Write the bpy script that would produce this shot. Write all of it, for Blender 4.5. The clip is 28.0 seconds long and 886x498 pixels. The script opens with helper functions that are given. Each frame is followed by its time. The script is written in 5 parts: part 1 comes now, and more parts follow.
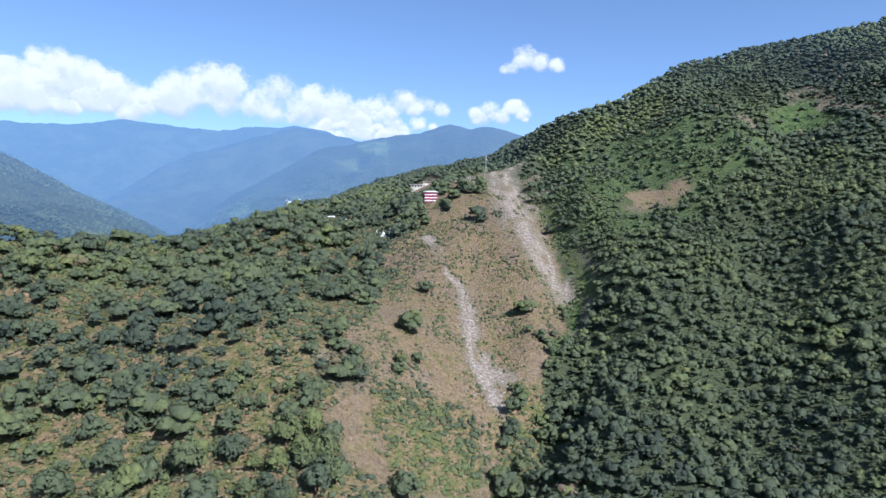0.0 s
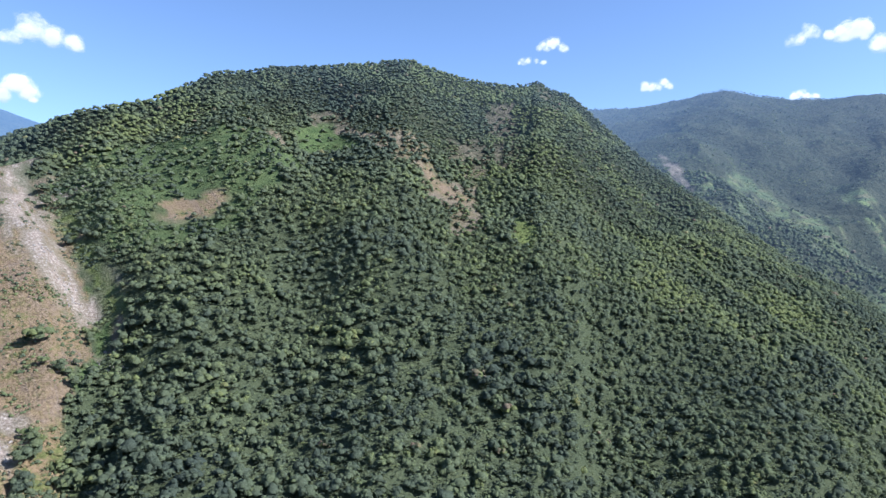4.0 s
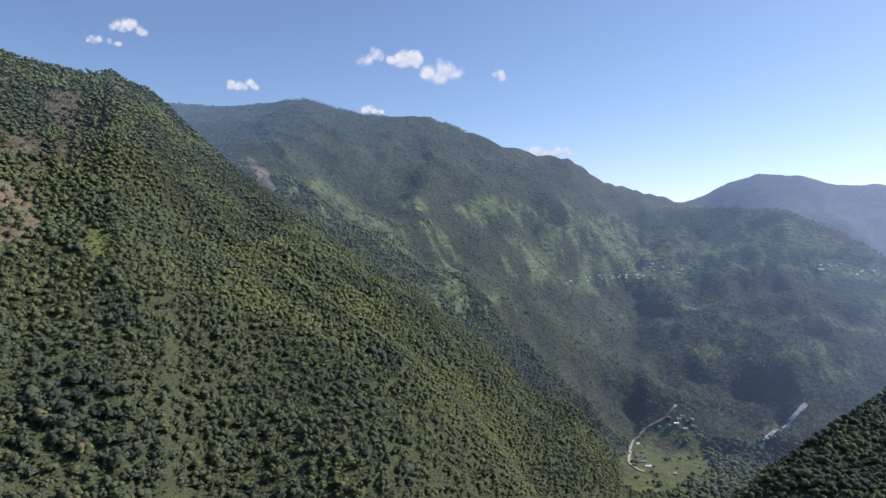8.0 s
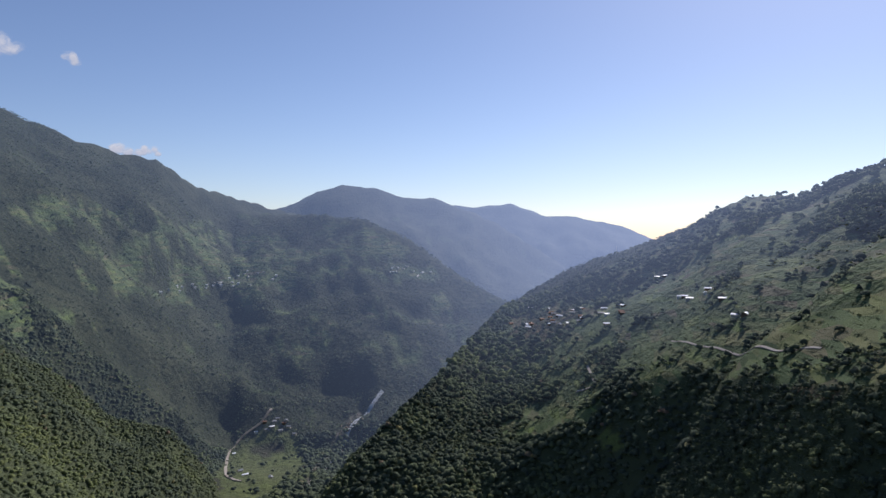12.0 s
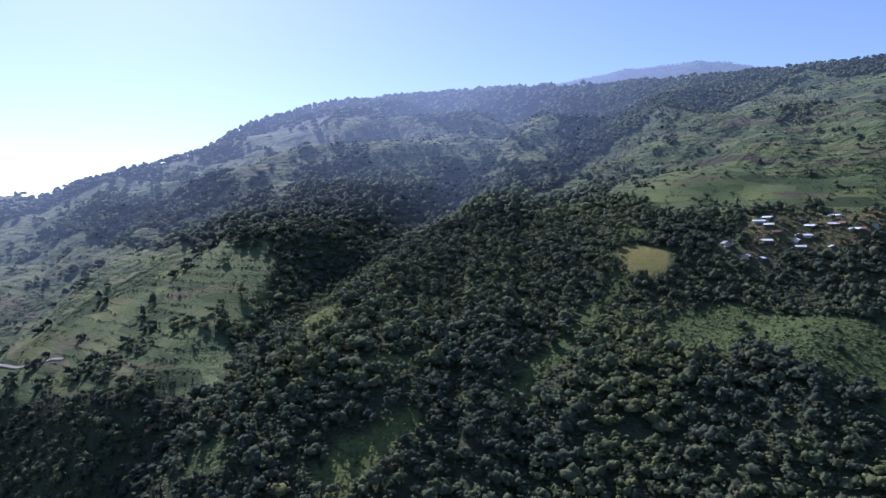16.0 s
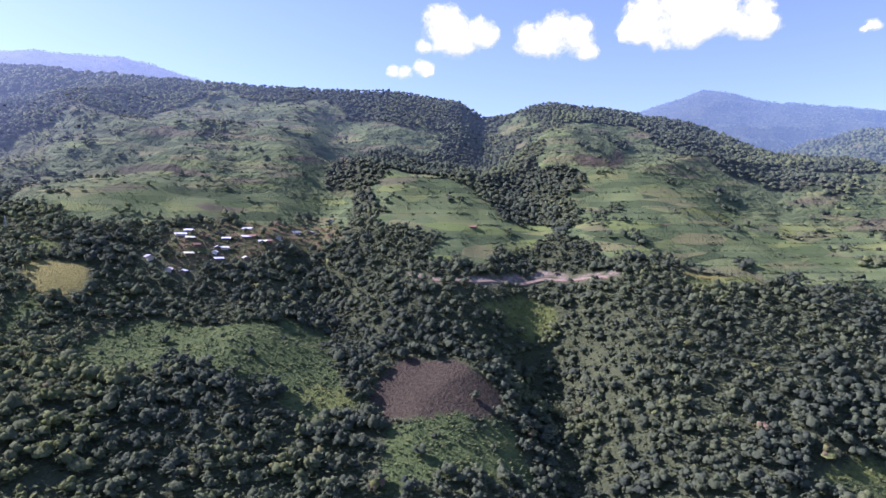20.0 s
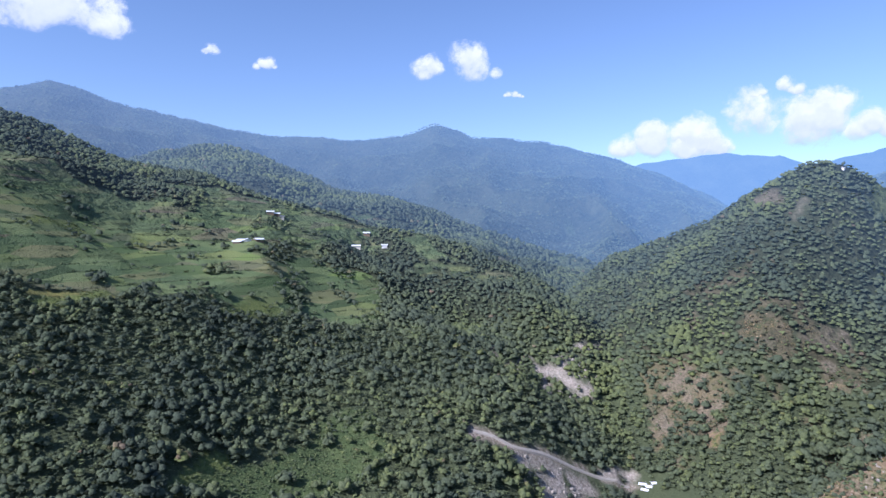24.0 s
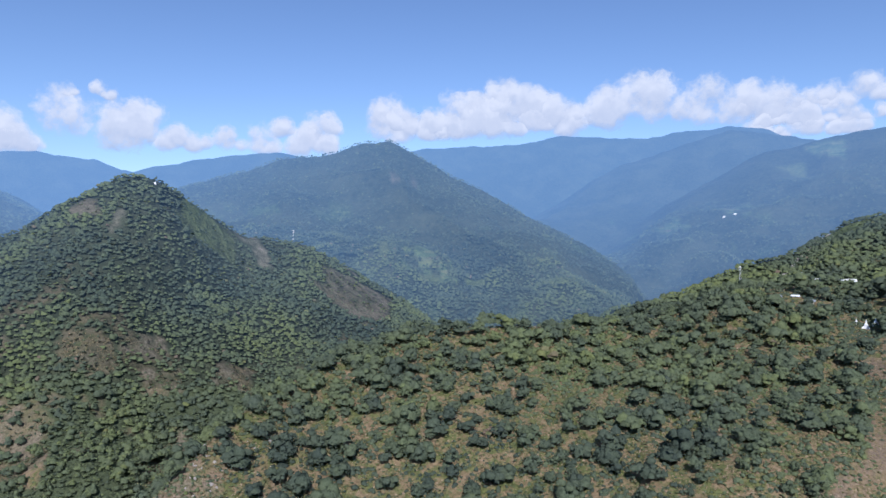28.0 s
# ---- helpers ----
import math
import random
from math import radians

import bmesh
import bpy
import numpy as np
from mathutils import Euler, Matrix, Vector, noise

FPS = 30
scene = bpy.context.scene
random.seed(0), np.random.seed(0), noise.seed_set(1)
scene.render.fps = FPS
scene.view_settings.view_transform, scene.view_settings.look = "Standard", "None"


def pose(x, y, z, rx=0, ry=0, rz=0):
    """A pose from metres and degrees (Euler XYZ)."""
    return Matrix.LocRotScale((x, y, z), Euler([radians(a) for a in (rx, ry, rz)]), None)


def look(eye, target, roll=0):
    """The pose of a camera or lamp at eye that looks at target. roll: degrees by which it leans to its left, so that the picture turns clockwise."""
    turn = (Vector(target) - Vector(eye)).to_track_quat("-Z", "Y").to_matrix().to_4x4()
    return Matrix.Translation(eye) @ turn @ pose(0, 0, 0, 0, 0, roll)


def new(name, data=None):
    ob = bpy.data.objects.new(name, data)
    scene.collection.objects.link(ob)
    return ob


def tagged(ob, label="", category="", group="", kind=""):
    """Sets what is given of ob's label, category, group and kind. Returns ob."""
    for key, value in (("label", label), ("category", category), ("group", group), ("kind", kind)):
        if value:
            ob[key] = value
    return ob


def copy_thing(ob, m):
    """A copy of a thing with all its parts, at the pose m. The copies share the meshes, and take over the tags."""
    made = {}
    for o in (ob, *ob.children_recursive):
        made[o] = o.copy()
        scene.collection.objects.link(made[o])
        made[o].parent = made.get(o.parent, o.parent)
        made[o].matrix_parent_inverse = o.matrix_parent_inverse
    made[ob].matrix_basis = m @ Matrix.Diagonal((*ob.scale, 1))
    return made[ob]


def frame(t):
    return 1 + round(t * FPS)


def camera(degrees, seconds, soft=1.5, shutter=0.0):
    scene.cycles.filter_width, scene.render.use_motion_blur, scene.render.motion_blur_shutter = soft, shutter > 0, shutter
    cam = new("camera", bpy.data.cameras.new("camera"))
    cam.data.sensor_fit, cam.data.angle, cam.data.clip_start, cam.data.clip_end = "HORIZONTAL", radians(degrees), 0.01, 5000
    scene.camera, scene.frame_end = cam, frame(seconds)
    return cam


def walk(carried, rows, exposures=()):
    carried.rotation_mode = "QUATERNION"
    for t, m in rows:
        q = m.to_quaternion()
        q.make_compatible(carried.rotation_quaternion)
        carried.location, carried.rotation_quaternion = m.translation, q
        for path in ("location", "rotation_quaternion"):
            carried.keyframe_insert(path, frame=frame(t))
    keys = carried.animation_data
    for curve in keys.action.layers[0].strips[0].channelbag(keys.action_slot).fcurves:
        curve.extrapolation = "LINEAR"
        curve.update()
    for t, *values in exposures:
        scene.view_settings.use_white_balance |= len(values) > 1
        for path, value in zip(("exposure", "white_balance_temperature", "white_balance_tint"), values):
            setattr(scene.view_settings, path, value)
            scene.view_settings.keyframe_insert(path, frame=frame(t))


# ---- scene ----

# ---- camera ----
cam = camera(68.37, 28.0)
# seconds, heading, pitch, roll (degrees); the drone climbs about 2.1 m each second while it turns
TURN = [
    (0.0, 0.1, -1.25, 0.16), (0.5, 7.2, -1.22, 0.05), (1.0, 12.23, -1.23, 0.0), (1.5, 16.1, -1.2, -0.03),
    (2.0, 19.99, -1.22, -0.08), (2.5, 24.78, -1.24, -0.1), (3.0, 29.58, -1.26, -0.11), (3.5, 34.39, -1.28, -0.1),
    (5.5, 52.68, -1.41, -0.07), (6.0, 57.23, -1.41, -0.03), (6.5, 65.77, -1.47, -0.08), (7.0, 70.14, -1.51, -0.06),
    (7.5, 72.14, -1.53, -0.02), (8.0, 74.3, -1.52, 0.07), (8.5, 79.59, -1.47, 0.16), (9.0, 87.26, -1.37, 0.18),
    (9.5, 93.01, -1.33, 0.19), (10.0, 98.88, -1.26, 0.03), (10.5, 102.78, -1.23, -0.04), (11.0, 105.11, -1.19, -0.05),
    (11.5, 107.25, -1.16, -0.06), (13.5, 128.39, -1.25, -0.11), (14.0, 144.69, -1.25, 0.08), (14.5, 152.22, -1.3, 0.14)]
TURN += [
    (15.0, 157.9, -1.32, 0.16), (15.5, 163.34, -1.34, 0.1), (16.0, 168.95, -1.36, 0.13), (16.5, 174.64, -1.36, 0.14),
    (17.0, 180.35, -1.38, 0.12), (17.5, 186.05, -1.44, -0.02), (18.0, 191.85, -1.44, -0.02), (18.5, 197.64, -1.44, 0.01),
    (19.0, 203.5, -1.45, 0.0), (19.5, 209.79, -1.43, 0.05), (20.0, 216.28, -1.4, -0.01), (20.5, 222.71, -1.42, 0.1),
    (21.0, 229.16, -1.41, -0.05), (21.5, 235.65, -1.44, -0.06), (23.5, 262.01, -1.42, 0.09), (24.0, 268.79, -1.45, 0.04),
    (24.5, 275.58, -1.46, -0.01), (25.0, 282.31, -1.48, -0.06), (25.5, 289.12, -1.52, -0.09), (26.0, 296.13, -1.54, -0.12),
    (26.5, 303.13, -1.53, -0.09), (27.0, 310.11, -1.48, 0.01), (27.5, 317.08, -1.42, 0.11), (28.0, 324.09, -1.33, 0.19)]
EYE = [(0, 0, 0, 0), (4, -0.9, 0.7, 8.1), (8, -1.6, 0.1, 16.5), (12, -3.4, -1.3, 25.0), (16, -6.3, -2.9, 33.4),
       (20, -10.0, -4.0, 41.7), (24, -14.2, -3.7, 50.1), (28, -18.7, -2.7, 58.6)]


def eye_at(t):
    ts = [e[0] for e in EYE]
    return [float(np.interp(t, ts, [e[k] for e in EYE])) for k in (1, 2, 3)]


def drone_pose(t, heading, pitch, roll):
    return (Matrix.Translation(eye_at(t)) @ Euler((0, 0, radians(-heading))).to_matrix().to_4x4()
            @ Euler((radians(90 + pitch), 0, 0)).to_matrix().to_4x4() @ Euler((0, 0, radians(-roll))).to_matrix().to_4x4())


walk(cam, [(r[0], drone_pose(*r)) for r in TURN], exposures=[
    (0, 0.55, 5550, 14), (3, 0.82, 5450, 15), (6, 0.65, 5850, 17), (8, 0.25, 6100, 18), (10, -0.1, 6200, 18), (11, -0.2, 6200, 20), (14, 0.08, 5850, 20),
    (16, 0.42, 5600, 26), (17, 0.65, 5700, 34), (18.5, 0.9, 5800, 40), (20, 1.05, 5800, 41), (23.5, 0.65, 5600, 25), (25, 0.4, 5350, 20), (28, 0.15, 5550, 17)])

# ---- sky and sun ----
SUN_HEADING, SUN_HEIGHT = 142.0, 40.0
world = bpy.data.worlds.new("sky")
scene.world = world
world.use_nodes = True
sky = world.node_tree.nodes.new("ShaderNodeTexSky")
sky.sky_type, sky.sun_disc = "NISHITA", False
sky.sun_elevation, sky.sun_rotation = radians(SUN_HEIGHT), radians(SUN_HEADING)
sky.altitude, sky.air_density, sky.dust_density, sky.ozone_density = 1500, 1.0, 1.3, 2.2
world.node_tree.links.new(sky.outputs[0], world.node_tree.nodes["Background"].inputs[0])
world.node_tree.nodes["Background"].inputs[1].default_value = 0.115
sun_data = bpy.data.lights.new("sun", "SUN")
sun_data.energy, sun_data.angle, sun_data.color = 4.6, radians(0.5), (1.0, 0.95, 0.87)
sun = new("sun", sun_data)
sun.matrix_world = look((math.sin(radians(SUN_HEADING)) * 900 * math.cos(radians(SUN_HEIGHT)), math.cos(radians(SUN_HEADING)) * 900 * math.cos(radians(SUN_HEIGHT)),
                         900 * math.sin(radians(SUN_HEIGHT))), (0, 0, 0))

# ---- lie of the land ----
# Each ridge: heading in degrees, then crest distance and height, then a point of its front slope (distance, height).
RIDGES = []


def ridge(name, back, *rows):
    """Adds a ridge: its name, how steeply it falls behind, and its rows from one end to the other."""
    RIDGES.append((back, rows))


ridge("near_spur", 0.5,
      (291, 280, -90, 200, -140), (296.9, 300, -47, 215, -110), (301.2, 325, -32, 225, -100), (305.7, 350, -19, 235, -95), (312.8, 395, -9, 250, -90),
      (317.7, 420, 0, 255, -80), (322.7, 430, 5, 260, -75), (327.6, 435, 5, 265, -65), (332.4, 445, 3, 265, -55), (336.1, 470, 2, 270, -52),
      (339, 500, -10, 280, -55))
ridge("village_bench", 0.12,
      (338, 490, -2, 285, -50), (342, 500, 6, 295, -44), (346, 510, 16, 305, -36), (351, 515, 18, 305, -38), (355, 505, 16, 300, -47),
      (358, 540, 35, 310, -55), (1.5, 575, 56, 325, -60), (5, 588, 65, 345, -62), (8, 600, 78, 348, -57))
ridge("main", 0.45,
      (333, 500, -12, 300, -58), (337.4, 520, 1, 320, -50), (342.6, 590, 15, 450, -15), (346.3, 640, 34, 500, 8), (350.6, 670, 44, 520, 14),
      (354, 770, 66, 560, 22), (357, 980, 94, 620, 45), (0.9, 950, 104, 640, 62), (3.8, 830, 104, 640, 72), (5.8, 720, 103, 560, 55),
      (10.6, 660, 124, 400, -25), (15.3, 680, 140, 335, -56), (20.2, 730, 184, 340, -60), (25.4, 770, 203, 335, -60), (32.8, 800, 218, 360, -45),
      (36.2, 822, 233, 400, -25), (38.7, 840, 221, 430, -28), (42.5, 880, 218, 450, -30), (47.4, 920, 221, 420, -36), (51, 950, 192, 425, -50))
ridge("main_spur", 0.6,
      (47.3, 930, 225, 420, -36), (51.2, 950, 193, 425, -60), (57.2, 930, 101, 425, -90), (63.3, 900, 28, 440, -95), (67.6, 870, -21, 420, -92),
      (72.1, 860, -54, 450, -125), (75.1, 850, -94, 460, -155), (79.1, 850, -138, 500, -190), (81.5, 850, -182, 520, -215), (86, 850, -205, 560, -250),
      (87.9, 850, -240, 600, -285), (89.5, 850, -275, 600, -320), (91.8, 850, -420, 600, -420))
ridge("massif", 0.4,
      (44, 2200, 380, 1300, 60), (51.6, 2300, 440, 1300, 60), (56, 2400, 458, 1250, 80), (62.4, 2450, 508, 1200, 50), (67.2, 2450, 461, 1280, -20),
      (73.1, 2450, 446, 1280, -100), (77.5, 2500, 394, 1270, -140), (82.4, 2550, 319, 1400, -280), (85.3, 2600, 305, 1450, -310),
      (87.7, 2700, 234, 1500, -330), (91.9, 2900, 186, 1600, -330), (95, 3000, 145, 1650, -330), (98, 3100, 90, 1700, -330))
ridge("massif_spur", 0.5,
      (91.3, 2700, 126, 1550, -340), (98, 2500, 107, 1500, -345), (102, 2300, 87, 1500, -330), (105.9, 2200, 17, 1550, -310), (109.4, 2100, -73, 1600, -300),
      (112.4, 2000, -137, 1650, -300), (114.6, 1900, -161, 1700, -280))
ridge("far_east", 0.4,
      (90, 3700, 100, 2900, -100), (93.2, 3700, 171, 2900, -100), (95.6, 3700, 197, 2900, -100), (98, 3700, 284, 2900, -60), (100, 3700, 317, 2900, -60),
      (103, 3700, 302, 2900, -60), (108.4, 3700, 244, 2900, -100), (111.9, 3600, 153, 2900, -160), (115.7, 3500, 14, 2900, -200),
      (118.6, 3400, -86, 2900, -250), (121.4, 3300, -206, 2900, -300))
ridge("farther_east", 0.4,
      (105, 4500, 200, 3900, 0), (108.4, 4500, 245, 3900, 0), (111.8, 4500, 236, 3900, 0), (115, 4500, 253, 3900, 0), (117.6, 4500, 171, 3900, 0),
      (120.4, 4500, 169, 3900, 0), (124.1, 4500, 103, 3900, -40), (126.5, 4500, 29, 3900, -100), (129.2, 4500, -60, 3900, -200))
ridge("south", 0.4,
      (97, 690, -290, 560, -330), (98.5, 700, -252, 560, -310), (104, 800, -202, 580, -280), (109, 900, -160, 620, -250), (112, 1150, -143, 680, -235),
      (114.6, 1500, -128, 720, -225), (119.6, 1600, -55, 690, -172), (121.9, 1550, -26, 700, -142), (126.3, 1500, 13, 680, -110),
      (129.3, 1450, 48, 650, -90), (131.7, 1400, 84, 600, -80), (133.9, 1350, 104, 560, -75), (137.8, 1300, 102, 450, -60), (139.8, 1200, 118, 420, -58),
      (144.3, 1100, 139, 380, -52), (149.2, 1100, 168, 340, -30), (152.1, 1200, 220, 340, -24), (157.8, 1250, 277, 340, -15), (164.5, 1280, 303, 340, -12),
      (170, 1280, 310, 335, -18), (176, 1200, 304, 330, -25))
ridge("south_and_west_fields", 0.4,
      (172, 1180, 280, 333, -20), (176, 1180, 298, 330, -25), (186.4, 1050, 272, 330, -20), (198.2, 950, 249, 385, -8), (205.8, 900, 242, 392, -12),
      (212.6, 880, 237, 392, -15), (217.4, 880, 222, 388, -15), (219.9, 880, 206, 385, -15), (221.8, 850, 208, 385, -15), (226.2, 830, 205, 390, -15),
      (231.7, 830, 195, 405, -10), (237, 830, 177, 425, -5), (240.4, 830, 156, 440, -6), (243.6, 830, 134, 445, -10),
      (248.4, 820, 125, 427, -25), (251.8, 800, 106, 417, -39), (255.6, 780, 89, 408, -47),
      (260.8, 760, 72, 402, -57), (266, 750, 59, 398, -61), (270.6, 740, 41, 410, -57), (274.8, 720, 20, 430, -60), (277.7, 700, 0, 440, -76),
      (280.6, 650, -19, 450, -102), (283, 600, -60, 455, -112))
ridge("far_south", 0.4,
      (172, 2300, 500, 1500, 250), (175.9, 2300, 534, 1500, 250), (184.7, 2300, 588, 1500, 250), (188.6, 2300, 590, 1500, 250),
      (190.5, 2300, 603, 1500, 250), (193.2, 2300, 578, 1500, 250), (196.9, 2300, 545, 1500, 250), (199.5, 2300, 491, 1500, 200),
      (205, 2300, 380, 1500, 100))
ridge("far_west", 0.4,
      (226, 2300, 380, 1300, 60), (231.6, 2300, 437, 1300, 60), (237.8, 2300, 509, 1300, 60), (239.5, 2300, 496, 1300, 60), (242.3, 2300, 458, 1300, 60),
      (247, 2300, 425, 1350, 60), (251.1, 2300, 397, 1400, 50), (254.1, 2300, 376, 1400, 40), (258.2, 2300, 382, 1400, 30), (260.9, 2300, 367, 1400, 20),
      (265.3, 2300, 394, 1350, 10), (268, 2300, 437, 1350, 10), (271.3, 2250, 386, 1300, 0), (277.5, 2200, 355, 1300, 0), (281, 2200, 319, 1300, 0),
      (284.4, 2200, 277, 1300, 0), (287.8, 2200, 223, 1300, 0), (291.2, 2200, 166, 1350, 0), (294.6, 2200, 72, 1400, 0))
ridge("mid_west", 0.4,
      (240, 1300, 170, 900, 60), (248.4, 1300, 213, 900, 60), (250.4, 1300, 218, 900, 60), (252.6, 1300, 203, 900, 60), (255.6, 1250, 168, 880, 60),
      (259.6, 1200, 129, 860, 50), (265.2, 1150, 110, 840, 40), (271.1, 1100, 67, 820, 20), (277.8, 1050, 26, 780, -20), (282.7, 1000, 6, 740, -45),
      (287, 950, -20, 740, -60))
ridge("far_northwest", 0.4,
      (278, 4300, 330, 3600, 100), (283, 4300, 427, 3600, 100), (285.5, 4300, 481, 3600, 100), (291.8, 4300, 530, 3600, 100), (296, 4300, 495, 3600, 100),
      (297.5, 4300, 448, 3600, 100), (303, 4300, 380, 3600, 100))
ridge("back_northwest", 0.4,
      (296, 3500, 300, 2700, 50), (300, 3500, 390, 2700, 50), (305.4, 3500, 462, 2700, 50), (309.6, 3500, 483, 2700, 50), (314.8, 3500, 427, 2700, 50))
ridge("pyramid", 0.5,
      (277, 760, -45, 560, -80), (280.7, 800, 5, 560, -75), (282.6, 800, 26, 540, -72), (286.5, 790, 46, 510, -80), (290.3, 780, 69, 505, -65),
      (294.1, 770, 104, 520, -32), (297.3, 760, 125, 540, -40), (299.4, 760, 123, 530, -62), (300.9, 780, 114, 530, -66), (303.9, 800, 86, 540, -62),
      (306.1, 820, 66, 560, -60), (311.2, 860, 54, 600, -60), (315, 860, 21, 620, -58), (318.9, 860, -16, 640, -72), (322.8, 860, -60, 650, -100))
ridge("north_hill", 0.4,
      (297, 1800, 130, 1250, 0), (301, 1800, 176, 1250, 0), (305.3, 1800, 217, 1250, -5), (309.8, 1800, 266, 1250, -10), (313.1, 1800, 277, 1250, -10),
      (316.5, 1800, 310, 1250, -15), (318.9, 1800, 319, 1250, -15), (320.9, 1800, 289, 1250, -15), (324.3, 1800, 228, 1250, -15),
      (326.8, 1800, 189, 1250, -20), (331.7, 1750, 96, 1250, -30), (336.5, 1700, 23, 1250, -45), (339.7, 1600, -41, 1250, -80))
ridge("blue_north", 0.4,
      (334, 2800, -60, 2000, -60), (338.6, 2800, 33, 2000, -40), (341.7, 2800, 149, 2000, 0), (345.6, 2800, 258, 2000, 20), (349.1, 2800, 356, 2000, 30),
      (353, 2800, 397, 2000, 40), (357.9, 2800, 448, 2000, 40), (0.6, 2800, 485, 2000, 40), (2.3, 2800, 461, 2000, 40), (4.3, 2800, 467, 2000, 40),
      (10.6, 2800, 372, 2000, 40))
ridge("mid_north", 0.45, (330, 3500, 90, 2800, 60), (333.9, 3500, 215, 2800, 70), (336.6, 3500, 335, 2800, 80), (339.5, 3500, 425, 2800, 90), (341.7, 3500, 455, 2800, 100),
      (345.8, 3500, 535, 2800, 110), (347.7, 3500, 560, 2800, 110), (350.2, 3500, 535, 2800, 100), (352.5, 3500, 505, 2800, 90), (356, 3500, 440, 2800, 90))
ridge("far_north", 0.4,
      (318, 4300, 560, 3500, 100), (322.7, 4300, 622, 3500, 100), (326.1, 4300, 638, 3500, 100), (332, 4300, 663, 3500, 100), (334.4, 4300, 700, 3500, 100),
      (337.7, 4300, 668, 3500, 100), (341.3, 4300, 655, 3500, 100), (344.9, 4300, 700, 3500, 100), (347.4, 4300, 715, 3500, 100),
      (349.8, 4300, 680, 3500, 100), (352.6, 4300, 600, 3500, 100), (358, 4300, 480, 3500, 100))


def lattice(ix, iy, seed):
    h = (ix * 374761393 + iy * 668265263 + seed * 974634777) & 0x7FFFFFFF
    h = ((h ^ (h >> 13)) * 1274126177) & 0x7FFFFFFF
    return ((h ^ (h >> 16)) & 0xFFFF) / 65535.0


def value_noise(x, y, seed):
    ix, iy = np.floor(x).astype(np.int64), np.floor(y).astype(np.int64)
    fx, fy = x - ix, y - iy
    fx, fy = fx * fx * (3 - 2 * fx), fy * fy * (3 - 2 * fy)
    a, b = lattice(ix, iy, seed), lattice(ix + 1, iy, seed)
    c, d = lattice(ix, iy + 1, seed), lattice(ix + 1, iy + 1, seed)
    return (a + (b - a) * fx) * (1 - fy) + (c + (d - c) * fx) * fy


def rough(x, y, size, octaves, seed):
    """Fractal noise from -1 to 1 at a size in metres."""
    total, weight, norm = 0.0, 1.0, 0.0
    for k in range(octaves):
        total = total + weight * (2 * value_noise(x / size + 17.3 * k, y / size - 9.1 * k, seed + k) - 1)
        norm, weight, size = norm + weight, weight * 0.5, size * 0.5
    return total / norm


def stream_height(x):
    return np.where(x > 0, np.maximum(-185 - 0.165 * x, -410), np.minimum(-185 + 0.16 * -x, -25))


FINE = np.arange(0, 360, 0.25)


def blur_round(v, sigma):
    """Smooths a table that runs once round the compass; sigma in degrees."""
    k = np.exp(-0.5 * (np.arange(-120, 121) * 0.25 / sigma) ** 2)
    return np.convolve(np.concatenate([v[-120:], v, v[:120]]), k / k.sum(), "valid")


def ridge_tables():
    tables = []
    for back, rows in RIDGES:
        a0 = rows[0][0]
        a = np.array([(row[0] - a0) % 360 for row in rows])
        middle = a[-1] / 2
        off = (FINE - a0 - middle + 180) % 360 - 180 + middle
        clip = np.clip(off, 0, a[-1])
        dc, zc, dm, zm = [np.interp(clip, a, [row[k] for row in rows]) for k in (1, 2, 3, 4)]
        lift = zc / dc
        dc, dm, zm = blur_round(dc, 2.5), blur_round(dm, 3.5), blur_round(zm, 3.0)
        drop = np.abs(off - clip) * np.pi / 180 * dc * 1.3
        tables.append((back, dc, lift * dc, dm, zm, drop))
    return tables


TABLES = ridge_tables()
# side ravines cut into the slopes: depth, half width, then headings and distances along the bed
RAVINES = [
    (22, 26, [(176, 1000), (172, 700), (163, 480), (152, 380), (140, 330), (128, 300)]),
    (18, 22, [(221, 840), (224, 559), (226, 399)]),
    (28, 24, [(226, 399), (228.5, 353), (231, 303), (235, 234)]),
    (14, 18, [(208, 800), (207, 611), (206, 485), (209, 397)]),
    (16, 14, [(7, 560), (11, 430), (12.6, 350), (9, 300), (5.4, 270), (4, 220)]),
    (14, 24, [(58, 820), (52, 600), (50, 450), (52, 330)]),
    (12, 20, [(30, 700), (28, 520), (27, 380), (26, 300)]),
    (16, 24, [(262, 720), (272, 600), (279, 520)]),
    (14, 22, [(306, 760), (300, 640), (296, 520)]),
    (14, 20, [(146, 900), (139, 700), (128, 560), (118, 520)]),
]


